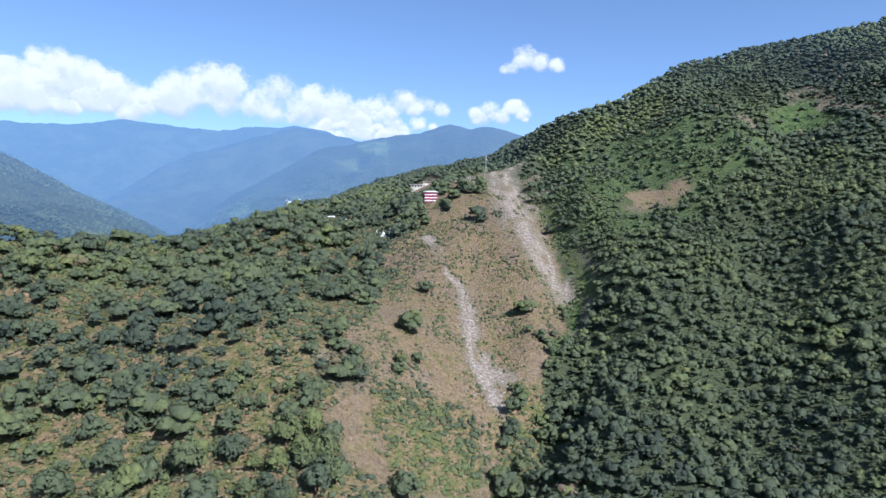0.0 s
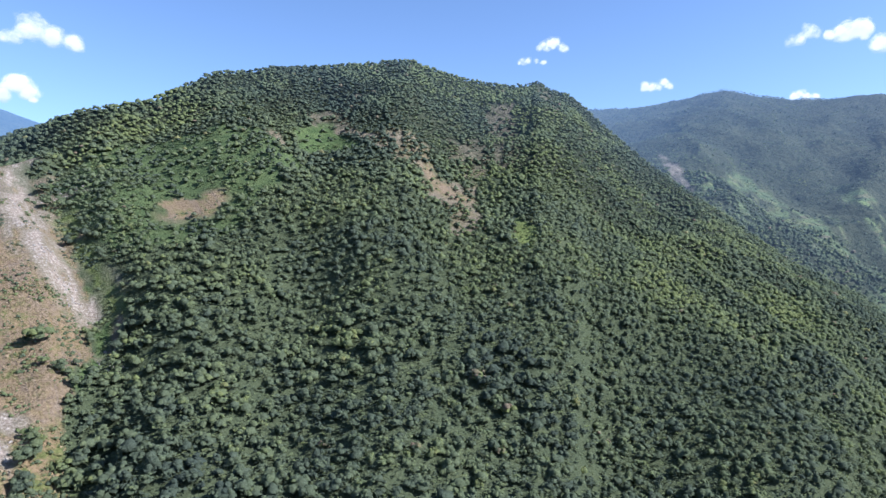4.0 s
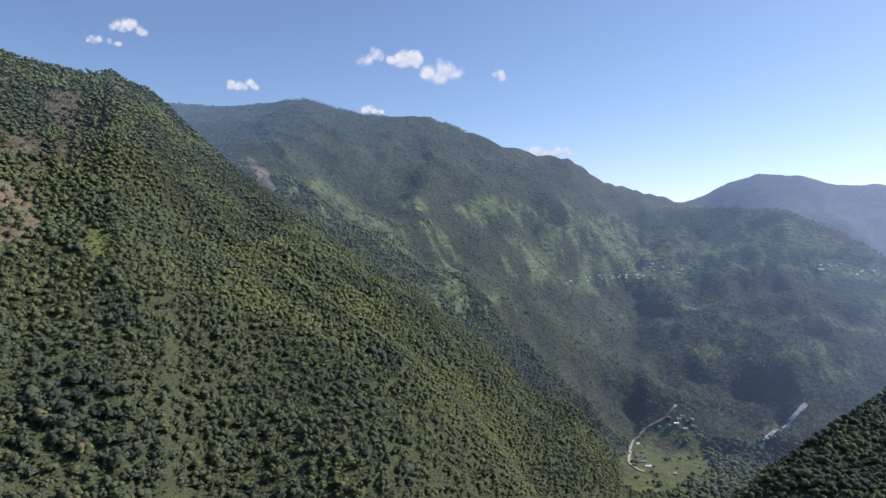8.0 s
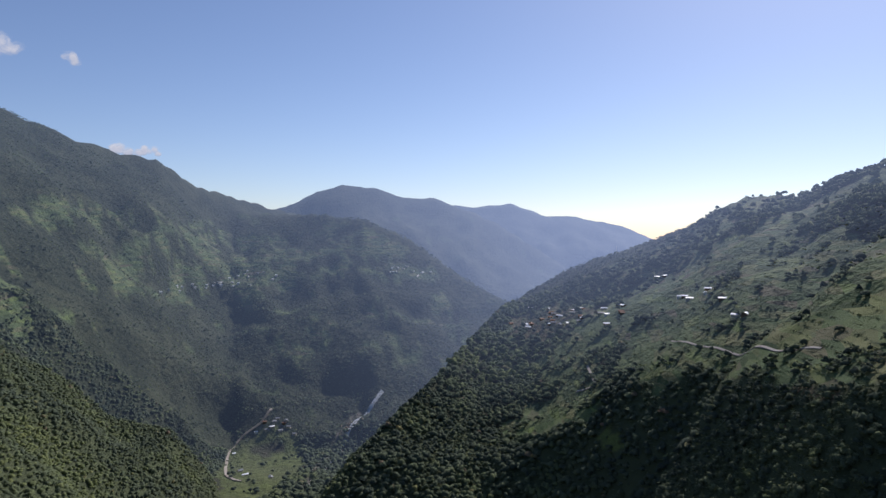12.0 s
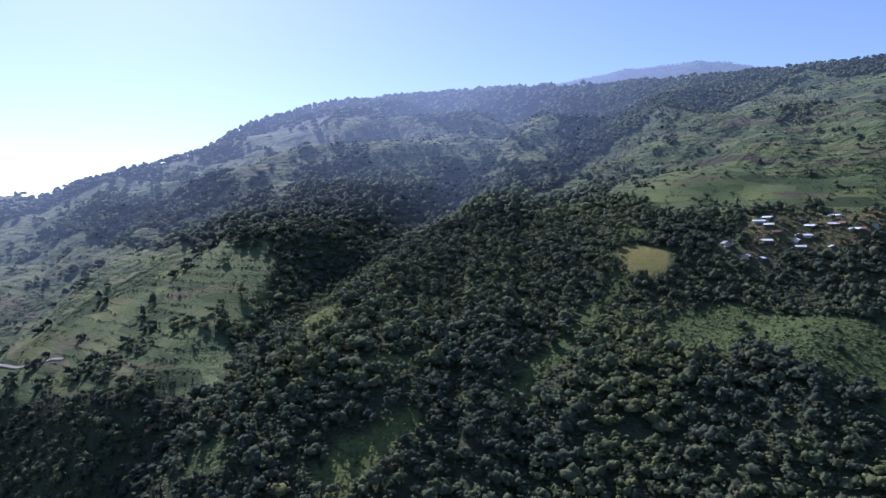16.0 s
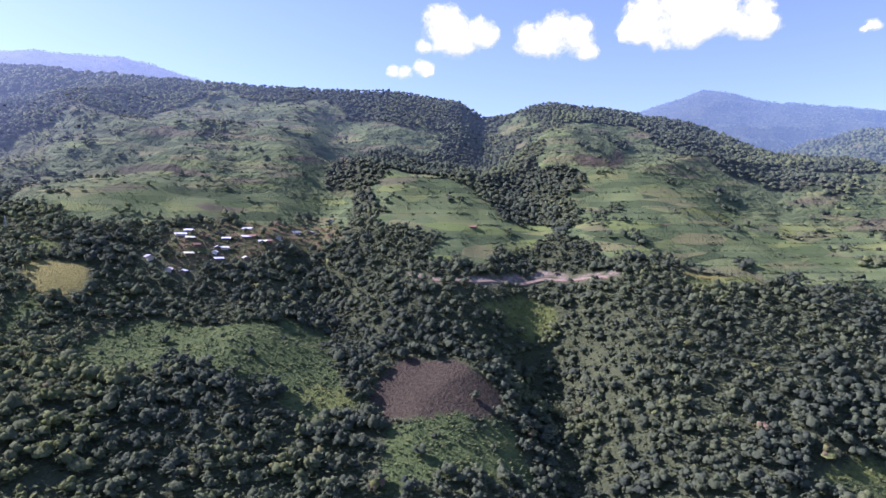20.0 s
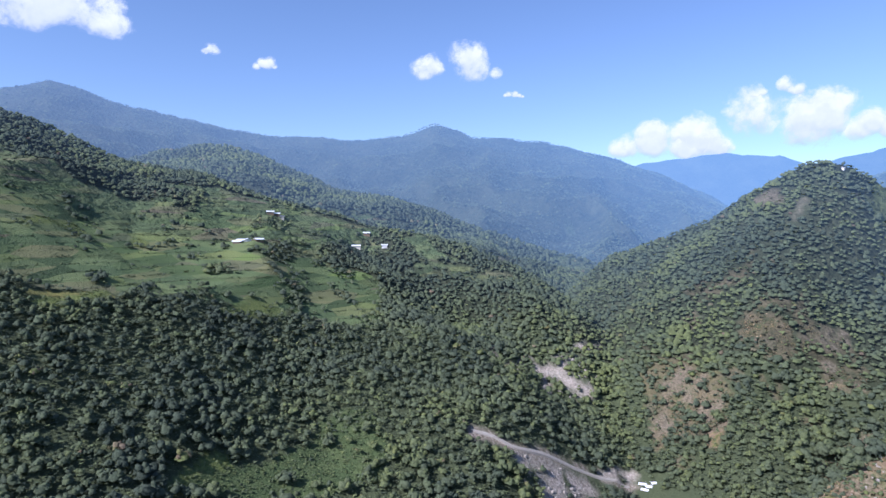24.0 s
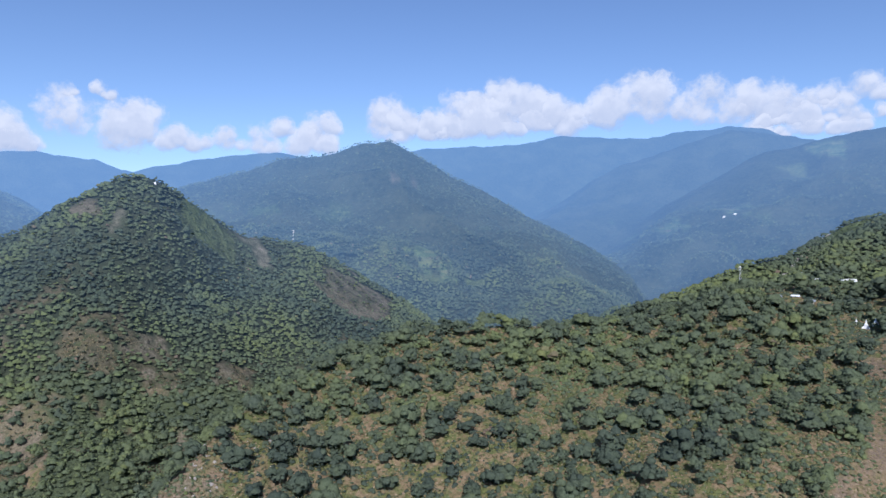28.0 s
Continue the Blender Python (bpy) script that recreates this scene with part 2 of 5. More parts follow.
def land(az, r):
    """Height of the ground at a heading (degrees) and distance (metres) from the origin."""
    az = np.asarray(az, dtype=float)
    x, y = r * np.sin(np.radians(az)), r * np.cos(np.radians(az))
    heights = [stream_height(x) - 0.01 * r]
    crest_near = np.full(np.shape(x), 1.0)
    for back, tdc, tzc, tdm, tzm, tdrop in TABLES:
        dc, zc, dm, zm, drop = [np.interp(az, FINE, t, period=360) for t in (tdc, tzc, tdm, tzm, tdrop)]
        front = np.where(r > dm, zm + (zc - zm) * (r - dm) / (dc - dm), zm - 0.5 * (dm - r))
        z = np.where(r < dc, front, zc - back * (r - dc)) - drop
        heights.append(np.maximum(z, -900))
        crest_near = np.minimum(crest_near, np.clip(np.abs(r - dc) / (0.2 * dc) + drop / 40, 0, 1))
    k = 5.0 + 0.004 * r
    top = np.maximum.reduce(heights)
    z = top + k * np.log(sum(np.exp((h - top) / k) for h in heights)) - k * 0.3
    # spurs and gullies down the flanks, quiet along the crests
    wx, wy = x + 60 * rough(x, y, 300, 2, 21), y + 60 * rough(x, y, 300, 2, 31)
    folds = np.abs(rough(wx, wy, 210, 4, 3))
    clear = np.clip((top - heights[0]) / 50, 0.05, 1) * (1 - 0.7 * np.exp(-((az - 127) / 15) ** 2))
    z = z + clear * (0.08 + 0.92 * crest_near) * np.clip(r / 420, 0.4, 3.0) * 30 * (0.25 - folds)
    z = z + (0.22 + 0.78 * crest_near) * np.clip((r - 1500) / 1500, 0, 1.5) * 130 * (0.22 - np.abs(rough(wx, wy, 480, 4, 7)))
    z = z + np.clip(r / 700, 0.3, 4) * 2.0 * rough(x, y, 45, 3, 11)
    for depth, width, bed in RAVINES:
        d2 = np.full(np.shape(x), 1e9)
        pts = [(d * np.sin(np.radians(a)), d * np.cos(np.radians(a))) for a, d in bed]
        for (ax, ay), (bx, by) in zip(pts[:-1], pts[1:]):
            t = np.clip(((x - ax) * (bx - ax) + (y - ay) * (by - ay)) / ((bx - ax) ** 2 + (by - ay) ** 2), 0, 1)
            d2 = np.minimum(d2, (x - ax - t * (bx - ax)) ** 2 + (y - ay - t * (by - ay)) ** 2)
        z = z - depth * np.exp(-d2 / (2 * width * width))
    # the gorge floor right below the drone lies level
    level = np.clip((r - 40) / 120, 0, 1) ** 2
    return z * level - 190 * (1 - level) - 4.5 * np.clip((1500 - r) / 400, 0, 1)


def land_xy(x, y):
    return land(np.degrees(np.arctan2(x, y)) % 360, np.hypot(x, y))


# ---- what covers the land ----
PLOTS, STRIPS = [], []


def plot(kind, *corners):
    """A patch of ground: what covers it, then the heading and distance of each corner."""
    PLOTS.append((kind, corners))


def strip(kind, half, *line):
    """A strip of ground: what covers it, half its width, then headings and distances along it."""
    STRIPS.append((kind, half, line))


plot("field", (125.7, 760), (127.9, 770), (134.1, 645), (141.1, 505), (150.2, 415), (152, 395), (151.8, 360), (142.2, 420), (134.2, 590), (131.3, 610), (128.5, 630), (126.2, 660))
plot("field", (132.1, 800), (138, 720), (141, 635), (145.5, 545), (154, 460), (154.1, 420), (150.2, 420), (141.1, 510), (134.1, 650), (133.1, 700), (128.4, 855), (128.8, 890))
plot("field", (136.9, 810), (138.9, 820), (143.9, 705), (149, 585), (153.5, 495), (154, 465), (148.5, 515), (141, 635))
plot("field", (114.2, 835), (118, 815), (121.7, 780), (123.5, 685), (122.2, 670), (119.3, 715), (114.9, 770))
plot("field", (150.7, 1080), (155.5, 1140), (160.2, 1000), (169, 915), (176.7, 845), (178.8, 790), (178.9, 725), (175, 750), (169.1, 755), (164, 720), (160.3, 915))
plot("field", (135.9, 1165), (140.8, 1090), (141.8, 940), (137.8, 1065))
plot("field", (134.9, 1060), (137.9, 995), (137.9, 930), (135, 975))
plot("field", (124.3, 830), (129.5, 725), (133.5, 640), (129.5, 660), (126.1, 680), (124.8, 680), (123, 720))
plot("field", (116.9, 860), (120.6, 795), (122.5, 715), (120.7, 700), (115.9, 790))
plot("field", (133.5, 650), (139.4, 520), (139.4, 490), (134.3, 600))
plot("field", (135.3, 725), (139.3, 715), (139.4, 565), (134.3, 655), (134.2, 685))
plot("field", (148, 1045), (156.5, 920), (163.5, 785), (158.2, 790), (156.2, 655), (152.2, 760))
plot("field", (169.9, 920), (179.6, 945), (179.7, 780), (175.8, 710), (170, 760))
plot("field", (146.9, 620), (150.1, 580), (151, 495), (154.1, 465), (154.1, 445), (149.1, 470), (147.1, 480))
plot("field", (147.2, 430), (151.5, 405), (152.3, 355), (147.2, 390))
plot("field", (177.9, 605), (183.1, 775), (191.3, 825), (198.2, 920), (204.6, 865), (207.8, 850), (212.3, 800), (214.4, 775), (208.7, 745), (204.8, 651), (204.9, 600), (208.9, 553), (208.2, 535), (195.4, 505), (189.7, 520), (184.3, 545), (185.7, 655))
plot("field", (183, 790), (185.7, 795), (194.2, 840), (202.1, 855), (208.7, 840), (212.6, 800), (217, 800), (215.6, 750), (209.8, 728), (206, 643), (207.4, 615), (209, 543), (203.3, 558), (195.8, 505), (186.6, 590), (186.5, 675), (183, 765))
plot("field", (209.9, 592), (212.7, 602), (219, 592), (221.5, 542), (225.4, 541), (226.8, 506), (215.8, 457), (216.7, 492), (212.8, 516))
plot("field", (220.9, 845), (223.8, 830), (225.2, 775), (222.8, 795))
plot("field", (223.8, 745), (225.3, 750), (233.6, 775), (236.2, 720), (241.6, 711), (246.3, 725), (250.1, 695), (250.2, 530), (240.6, 471), (232, 472), (228.3, 502), (228.6, 581), (229.1, 627), (226.7, 643))
plot("field", (60.7, 1310), (63.3, 1550), (65.2, 1540), (67.2, 1505), (71.1, 1500), (69.6, 1380), (65.2, 1325), (62.3, 1260))
plot("field", (67.2, 1260), (70.1, 1415), (74.1, 1605), (77.6, 1615), (76.6, 1515), (70.1, 1260))
plot("field", (79, 1740), (84.9, 2070), (90.1, 2485), (95, 2365), (99.2, 2190), (101.6, 2165), (100.1, 1960), (96.3, 2015), (89.2, 2000), (84.9, 1795), (80, 1620))
plot("field", (74.1, 1730), (78, 1910), (84.9, 2215), (90.5, 2580), (80, 1855), (76.6, 1745))
plot("field", (98.4, 2445), (102.4, 2265), (106.1, 2150), (108.2, 2110), (108.3, 2000), (104, 1970), (99.6, 2175))
plot("field", (93.8, 1720), (97.7, 1695), (96.8, 1635), (93.8, 1685))
plot("dry", (1.3, 600), (5.4, 610), (7.6, 528), (11.5, 437), (10.9, 386), (8.3, 343), (5.5, 310), (3.8, 283), (3, 275), (354.5, 235), (350.6, 244), (349.3, 280), (353.3, 340), (355.6, 458), (359.8, 484))
plot("brown", (210.8, 340), (212.6, 363), (214, 372), (217.9, 373), (220.4, 359), (222.3, 357), (221.9, 341), (218.1, 324), (212.2, 326))
plot("green", (187.7, 387), (192.7, 409), (199.9, 396), (206.3, 405), (207.9, 349), (202.8, 341), (194.8, 362), (188.9, 355))
plot("green", (203.2, 411), (207.3, 410), (208.4, 348), (210.3, 335), (206.6, 326), (202.9, 330), (204.6, 362))
plot("lime", (203.2, 336), (206.5, 347), (210.3, 342), (209.8, 335), (205.6, 333))
plot("green", (212.3, 321), (218.1, 327), (222.9, 343), (225.8, 310), (212.4, 283))
plot("lime", (220.3, 427), (223.6, 452), (226.7, 445), (226.5, 436), (222.7, 428))
plot("yellow", (184.5, 465), (187.2, 465), (188.9, 455), (189, 430), (185.3, 435))
plot("lime", (184.4, 510), (187.1, 485), (186.9, 470), (184.7, 490))
plot("lime", (159.2, 255), (163.5, 270), (168, 290), (169, 280), (164.5, 255), (160.5, 245))
plot("green", (148.5, 300), (151, 295), (153, 285), (150.4, 280))
plot("green", (176.5, 300), (176.2, 325), (181, 380), (184.6, 440), (186, 430), (182.5, 370), (178.5, 320), (178.2, 300))
plot("lime", (88.5, 1010), (91, 960), (94, 1010), (97, 1240), (96.4, 1400), (93.5, 1440), (90.5, 1380), (89, 1200))
plot("lime", (301.2, 742), (301.4, 778), (303, 800), (305.6, 800), (305.4, 765), (303.5, 748))
plot("lime", (352.5, 745), (357.5, 930), (358.2, 900), (354, 720))
plot("green", (128.6, 860), (130.9, 785), (131.1, 755), (128.8, 830))
plot("lime", (317.6, 1340), (318.4, 1335), (318.8, 1290), (317.9, 1285))
plot("lime", (320.6, 1345), (321.4, 1330), (322.6, 1300), (321.6, 1290))
plot("lime", (319.4, 1260), (321.5, 1270), (324.5, 1260), (323, 1240), (320.2, 1240))
plot("lime", (322.5, 1310), (324.6, 1300), (324.2, 1280), (322.8, 1285))
plot("lime", (325, 1275), (327, 1280), (326.6, 1250), (325.2, 1250))
plot("lime", (138.5, 710), (140, 620), (140, 590), (138.2, 695))
plot("brown", (140.5, 625), (142.7, 600), (142.8, 570), (140.5, 615))
plot("lime", (157.5, 410), (160.8, 380), (160.9, 355), (158.1, 345))
plot("lime", (162.4, 310), (165.9, 330), (168.5, 325), (165.6, 310))
plot("lime", (161.2, 270), (164.8, 275), (165.3, 270), (159.4, 260), (159, 250))
plot("green", (148.5, 305), (152.5, 295), (151.6, 280), (149.1, 280))
plot("lime", (175.4, 305), (178.8, 350), (179.5, 350), (177.6, 315), (175.4, 290))
plot("crag", (136.7, 500), (138.7, 480), (140.7, 420), (140.2, 415), (137.7, 460))
plot("lime", (137.2, 705), (139.3, 635), (139.3, 610), (137.9, 695))
plot("lime", (122.5, 650), (123.4, 650), (124.8, 610), (123.5, 620))
plot("yellow", (236.8, 474), (241.8, 488), (242.6, 478), (237.2, 462))
plot("lime", (236.3, 571), (239.7, 622), (240.1, 604), (236.3, 554))
plot("lime", (243.7, 614), (244.4, 633), (244.8, 612), (244.1, 597))
plot("brown", (228.1, 653), (231.8, 720), (231.8, 627), (228.6, 638))
plot("brown", (190.7, 665), (195.2, 630), (195.2, 620), (190.7, 645))
plot("brown", (92.5, 1380), (95.2, 1385), (95.2, 1365), (93, 1355))
plot("brown", (87.9, 1235), (89.8, 1195), (89.8, 1065), (87.9, 1090))
plot("bare", (57.7, 1510), (58.7, 1505), (60.2, 1320), (59.9, 1300), (58.6, 1370))
plot("crag", (27.8, 655), (30.3, 685), (31.8, 630), (29.3, 630))
plot("crag", (21.5, 570), (25.4, 605), (26.3, 580), (22.9, 545))
plot("crag", (33.3, 600), (38.2, 650), (37.7, 590), (34.3, 580))
plot("crag", (42.9, 815), (45.2, 835), (46.2, 670), (43.9, 645))
plot("crag", (39.1, 585), (41.5, 600), (43.4, 535), (41, 525))
plot("dry", (16.6, 505), (21.7, 515), (20.4, 490), (16.6, 485))
plot("lime", (45.7, 560), (47.5, 540), (47.1, 510), (45.7, 525))
plot("crag", (8.1, 570), (11.2, 565), (10.9, 520), (8.5, 550))
plot("crag", (40.1, 690), (42.9, 720), (43.4, 635), (40.6, 620))
plot("crag", (40.2, 590), (41.8, 620), (42.4, 545), (40.6, 510), (40, 520))
plot("crag", (312.1, 820), (315.9, 840), (318.5, 775), (313.9, 760))
plot("crag", (296.5, 585), (299.7, 600), (299.7, 575), (296.9, 575))
plot("crag", (297.6, 565), (300.1, 565), (298.8, 545), (297.6, 545))
plot("crag", (303.5, 585), (306.6, 585), (305.6, 560), (303.4, 555))
plot("crag", (298, 495), (301.2, 520), (303.3, 330), (303.1, 305), (297.6, 445))
plot("dry", (288.8, 505), (290.7, 485), (291, 455), (288.7, 470))
plot("dry", (317.4, 360), (319.3, 360), (318.2, 345), (317.3, 345))
plot("lime", (301.2, 742), (301.4, 778), (303, 800), (305.6, 800), (305.4, 765), (303.5, 748))
plot("green", (307, 1540), (309.5, 1485), (309.2, 1445), (307.4, 1470))
plot("crag", (348.4, 300), (351, 305), (354, 300), (353, 280), (349.1, 275))
plot("crag", (1.1, 655), (5.6, 580), (5.8, 540), (1.4, 530))
plot("crag", (7.3, 580), (10.7, 570), (10.2, 525), (7.8, 545))
plot("green", (10.7, 440), (12.9, 430), (13.6, 405), (11.7, 370), (9.8, 350), (11, 400))
plot("crag", (28.1, 640), (30.7, 685), (30.7, 640), (28.8, 625))
plot("crag", (20.9, 575), (22.8, 575), (22.4, 545), (21.6, 550))
plot("dry", (16.3, 510), (19.9, 520), (20.3, 495), (16.8, 495))
plot("crag", (31, 670), (31.7, 725), (32.5, 690))
plot("crag", (44, 715), (45.5, 730), (46, 690), (44.4, 660))
plot("crag", (47.3, 905), (48.6, 890), (49.7, 850), (48.3, 810))
plot("crag", (293.4, 760), (295.7, 745), (295.2, 710), (293.4, 735))
plot("crag", (299.5, 330), (301.5, 340), (303.3, 330), (303.1, 305), (300, 300))
strip("bare", 18, (5.1, 600), (6.2, 528), (7.3, 474), (8.4, 455), (9.5, 446), (10.8, 428))
strip("rock", 8, (1.8, 570), (3.4, 566), (5, 560))
strip("rock", 6, (8.6, 548), (9.6, 545), (10.4, 540))
strip("bare", 4.5, (2.1, 388), (2.5, 353), (3.8, 326), (4.8, 313))
strip("bare", 8, (3.2, 345), (4.6, 332))
strip("bare", 4, (358.6, 464), (0, 426), (1.9, 405), (2.1, 383))
strip("rock", 4, (13, 406), (12.5, 386), (11.7, 376))
strip("rock", 7, (1.6, 566), (3.2, 562), (5, 556))
strip("bare", 3, (213.9, 451), (216.3, 443), (219.7, 447), (222.6, 463), (225.5, 476), (227.4, 472), (229.2, 466), (231.3, 458))
strip("bare", 3, (270.7, 407), (272.6, 409), (274.4, 409), (277.3, 423), (281.2, 440), (284.2, 453))
strip("bare", 4, (305.8, 812), (306.6, 812), (307.1, 800), (307.6, 785))
strip("bare", 3, (310.6, 850), (311.8, 858), (314, 862), (315.3, 850))
strip("dry", 14, (17, 493), (20.5, 500))
strip("dry", 12, (38.5, 590), (40.5, 575))
strip("bare", 14, (57.9, 1060), (59, 1050), (60.4, 1040))
strip("lime", 26, (60.5, 1080), (63, 1120), (65, 1160))
strip("stone", 7, (97.9, 1219), (99.5, 1365), (100.6, 1430), (102, 1460))
strip("stone", 5, (96.8, 1020), (97.9, 1219))
plot("crag", (286.5, 531), (288.7, 553), (290.1, 516), (287.1, 485), (285.7, 480))
plot("crag", (292.5, 588), (295.3, 587), (296.2, 568), (293.9, 551))
plot("field", (248.4, 562), (250.4, 566), (254.7, 522), (252.8, 505), (248.4, 499))
plot("field", (248.4, 700), (251.8, 725), (257.5, 754), (257.9, 726), (254, 653), (248.4, 662))
plot("field", (263.8, 742), (267.3, 736), (271, 699), (268.2, 699), (265.1, 721))
plot("field", (248.4, 637), (252, 642), (256, 707), (259, 735), (254, 740), (248, 700))
plot("hamlet", (114.8, 1288), (118.7, 1238), (124.6, 1045), (125.1, 895), (120.6, 989), (115.1, 1150))
plot("hamlet", (194.2, 490), (198.8, 544), (208, 556), (208, 522), (202.5, 494), (200.7, 469), (194.2, 448))
plot("field", (346, 2398), (348.9, 2348), (349.1, 2175), (346.4, 2237))
plot("field", (352.5, 2799), (355.4, 2702), (355.6, 2556), (353.2, 2678))
plot("lime", (350.9, 2624), (352.8, 2647), (352.8, 2487))
plot("lime", (245.8, 343), (248.3, 361), (250.4, 372), (250.4, 357), (246.2, 337))
plot("dry", (356.8, 600), (359.4, 600), (359.4, 665), (357, 665))
strip("bare", 5, (306.5, 830), (307.1, 815), (307.6, 800), (308, 785))
plot("field", (134.4, 1062), (146.4, 701), (145.7, 499), (144.9, 400), (135.7, 513), (124.5, 864), (120.5, 887), (118.5, 1000), (120, 1100), (126, 1120))
plot("field", (148.9, 811), (146.7, 829), (139.2, 1150), (142, 1120), (147, 1000))
plot("field", (160.4, 945), (162.8, 789), (158.7, 754), (152.7, 1030))
plot("field", (159, 957), (164.2, 943), (169, 904), (178.4, 828), (179.9, 784), (176, 707), (168.6, 760), (161.4, 782))
plot("lime", (180.4, 704), (183.8, 790), (186.2, 787), (185.8, 686), (181.9, 651))
plot("open", (247, 348), (251.1, 368), (254.6, 375), (259.2, 416), (262.8, 418), (263.5, 386), (263.2, 369), (255, 343))
plot("field", (248.4, 776), (251.8, 782), (257.5, 765), (263.8, 736), (260.8, 740), (252.9, 645), (255.1, 547), (252.8, 509), (248.3, 506))
strip("field", 14, (259.5, 1009), (264.7, 995), (269.2, 981), (273.9, 866))
strip("field", 8, (266.9, 689), (271, 688), (274.8, 681))
strip("field", 12, (278.3, 1030), (279.8, 1016), (281.5, 1001))
plot("crag", (292, 574), (293.5, 591), (294.8, 582), (293.9, 564))
plot("crag", (296.7, 590), (299.8, 602), (300.3, 586), (297.6, 580))
plot("crag", (297.6, 556), (301.1, 561), (300.6, 547), (297.8, 544))
plot("crag", (285.7, 496), (286.7, 529), (291.5, 517), (290.5, 478))
plot("crag", (296.3, 299), (297.8, 330), (300.3, 314), (301, 298))
plot("crag", (304.9, 305), (306, 315), (307.8, 311), (307.3, 303))
plot("crag", (311.8, 780), (314.8, 823), (318.6, 840), (317.7, 739), (313.7, 745))
strip("stone", 5, (273.9, 518), (275.9, 552), (277.1, 540), (277.3, 513))
strip("stone", 5, (277.6, 547), (279.3, 566), (281.5, 606))
strip("stone", 5, (278.3, 546), (279.7, 536), (280.7, 538))
strip("stone", 3, (272.3, 551), (272.7, 497))
strip("stone", 4, (275, 406), (276.9, 413))
strip("stone", 9, (276.6, 401), (278.3, 414), (280.8, 425))
strip("stone", 4, (281, 447), (281.8, 441), (284, 463))
strip("bare", 4, (296.9, 712), (296.6, 697), (296.2, 689))
plot("field", (317.2, 1346), (318.7, 1346), (318.8, 1281), (317.7, 1281))
plot("field", (319.4, 1281), (321.7, 1401), (322.4, 1320), (325, 1343), (325.7, 1293), (324, 1228), (322.1, 1279), (320.1, 1240))
plot("field", (341.2, 2667), (344.3, 2266), (344.5, 2194), (341.5, 2371))
strip("rock", 6, (321.1, 1659), (320.9, 1620))
strip("rock", 6, (319.1, 1610), (319.3, 1585))
strip("bare", 8, (57.8, 1581), (59.1, 1370))
plot("crag", (23, 577), (25.1, 602), (26.4, 588), (24.4, 536), (23, 530))
plot("crag", (28.5, 653), (30.4, 672), (32.4, 621), (37.9, 629), (37.9, 595), (34.4, 582), (30.4, 638))
plot("crag", (39.7, 670), (42, 699), (42.4, 660), (40.1, 627))
plot("crag", (43.9, 826), (46.2, 696), (45.2, 660), (44.3, 768))
plot("crag", (37.4, 568), (40.6, 614), (43.3, 537), (41.9, 525), (38.7, 557))
plot("crag", (47.9, 913), (48.9, 913), (49.3, 821), (48.4, 816))
plot("green", (26.6, 617), (29.6, 651), (32, 593), (28.8, 600), (26.9, 593))
plot("open", (8.1, 567), (12, 615), (17.9, 605), (25.1, 591), (27.5, 561), (23.7, 501), (20.9, 468), (16, 450), (13, 444), (11, 480))
plot("dry", (15.2, 514), (18.5, 519), (21.4, 507), (20.4, 484), (16.6, 482))
strip("lime", 6, (9, 514), (11.4, 444), (12.5, 416))
plot("crag", (347.9, 292), (350.7, 302), (351.3, 295), (348.9, 287))
plot("lime", (236.8, 464), (241.8, 491), (241.8, 476), (237.7, 459))
plot("lime", (249.2, 495), (253.2, 528), (255.4, 528), (252.4, 504))
plot("scrub", (355, 232), (354, 285), (358, 300), (2.5, 305), (3.5, 278))
# Houses: group, size, then heading, distance and kind of each.
VILLAGES = []


def village(group, size, *homes):
    VILLAGES.append((group, size, homes))


village("houses of the terrace village", 0.7, (195.4, 487, 1), (196, 495, 0), (196.1, 483, 0), (198.4, 505, 0), (200.5, 521, 1), (200.4, 502, 0), (200.9, 503, 2), (201.8, 498, 0), (202.2, 500, 2), (203, 511, 3), (204.4, 532, 3), (205.6, 540, 0), (207.3, 566, 1), (199.6, 500, 2), (198.9, 498, 0), (198.2, 481, 0), (198.6, 482, 1), (196.6, 476, 2), (196, 466, 0), (195.7, 450, 0), (194.6, 451, 1), (198, 474, 4), (198.3, 468, 0), (200.4, 475, 0))
village("houses of the terrace village", 0.7, (197.1, 489, 2), (193.1, 462, 3), (219.5, 522, 2))
village("houses of the hillside village", 1.05, (116.4, 1166, 4), (114.9, 1244, 2), (116.4, 1158, 1), (115.8, 1213, 2), (116.2, 1215, 0), (116.6, 1188, 2), (118.5, 1134, 2), (118.1, 1230, 3), (116.6, 1318, 0), (116.8, 1291, 2), (118.4, 1196, 2), (117.6, 1171, 2), (116.7, 1168, 2), (118.6, 1113, 3), (118.3, 1166, 2), (119, 1152, 0), (119.9, 1072, 1), (119.1, 1090, 3), (120.2, 1134, 3), (120.2, 1152, 0), (120.9, 1087, 2), (118.3, 1118, 0), (119.3, 1082, 3), (118.3, 1196, 2))
village("houses of the hillside village", 1.05, (118.6, 1179, 3), (119.2, 1139, 4), (121.3, 1072, 0), (122.9, 1063, 1), (121.1, 1072, 0), (123.1, 1000, 4), (120.8, 1048, 3), (121.1, 1144, 2), (122.6, 1021, 3), (121, 1152, 4), (124.5, 1019, 0), (124.4, 977, 2), (123.1, 964, 0), (124.3, 984, 2), (131.2, 860, 0), (131.3, 825, 4), (131, 846, 4), (129.4, 899, 0), (129, 916, 4), (129.8, 868, 1), (132.3, 777, 0), (134, 692, 0), (133.4, 701, 1), (127.2, 1139, 1))
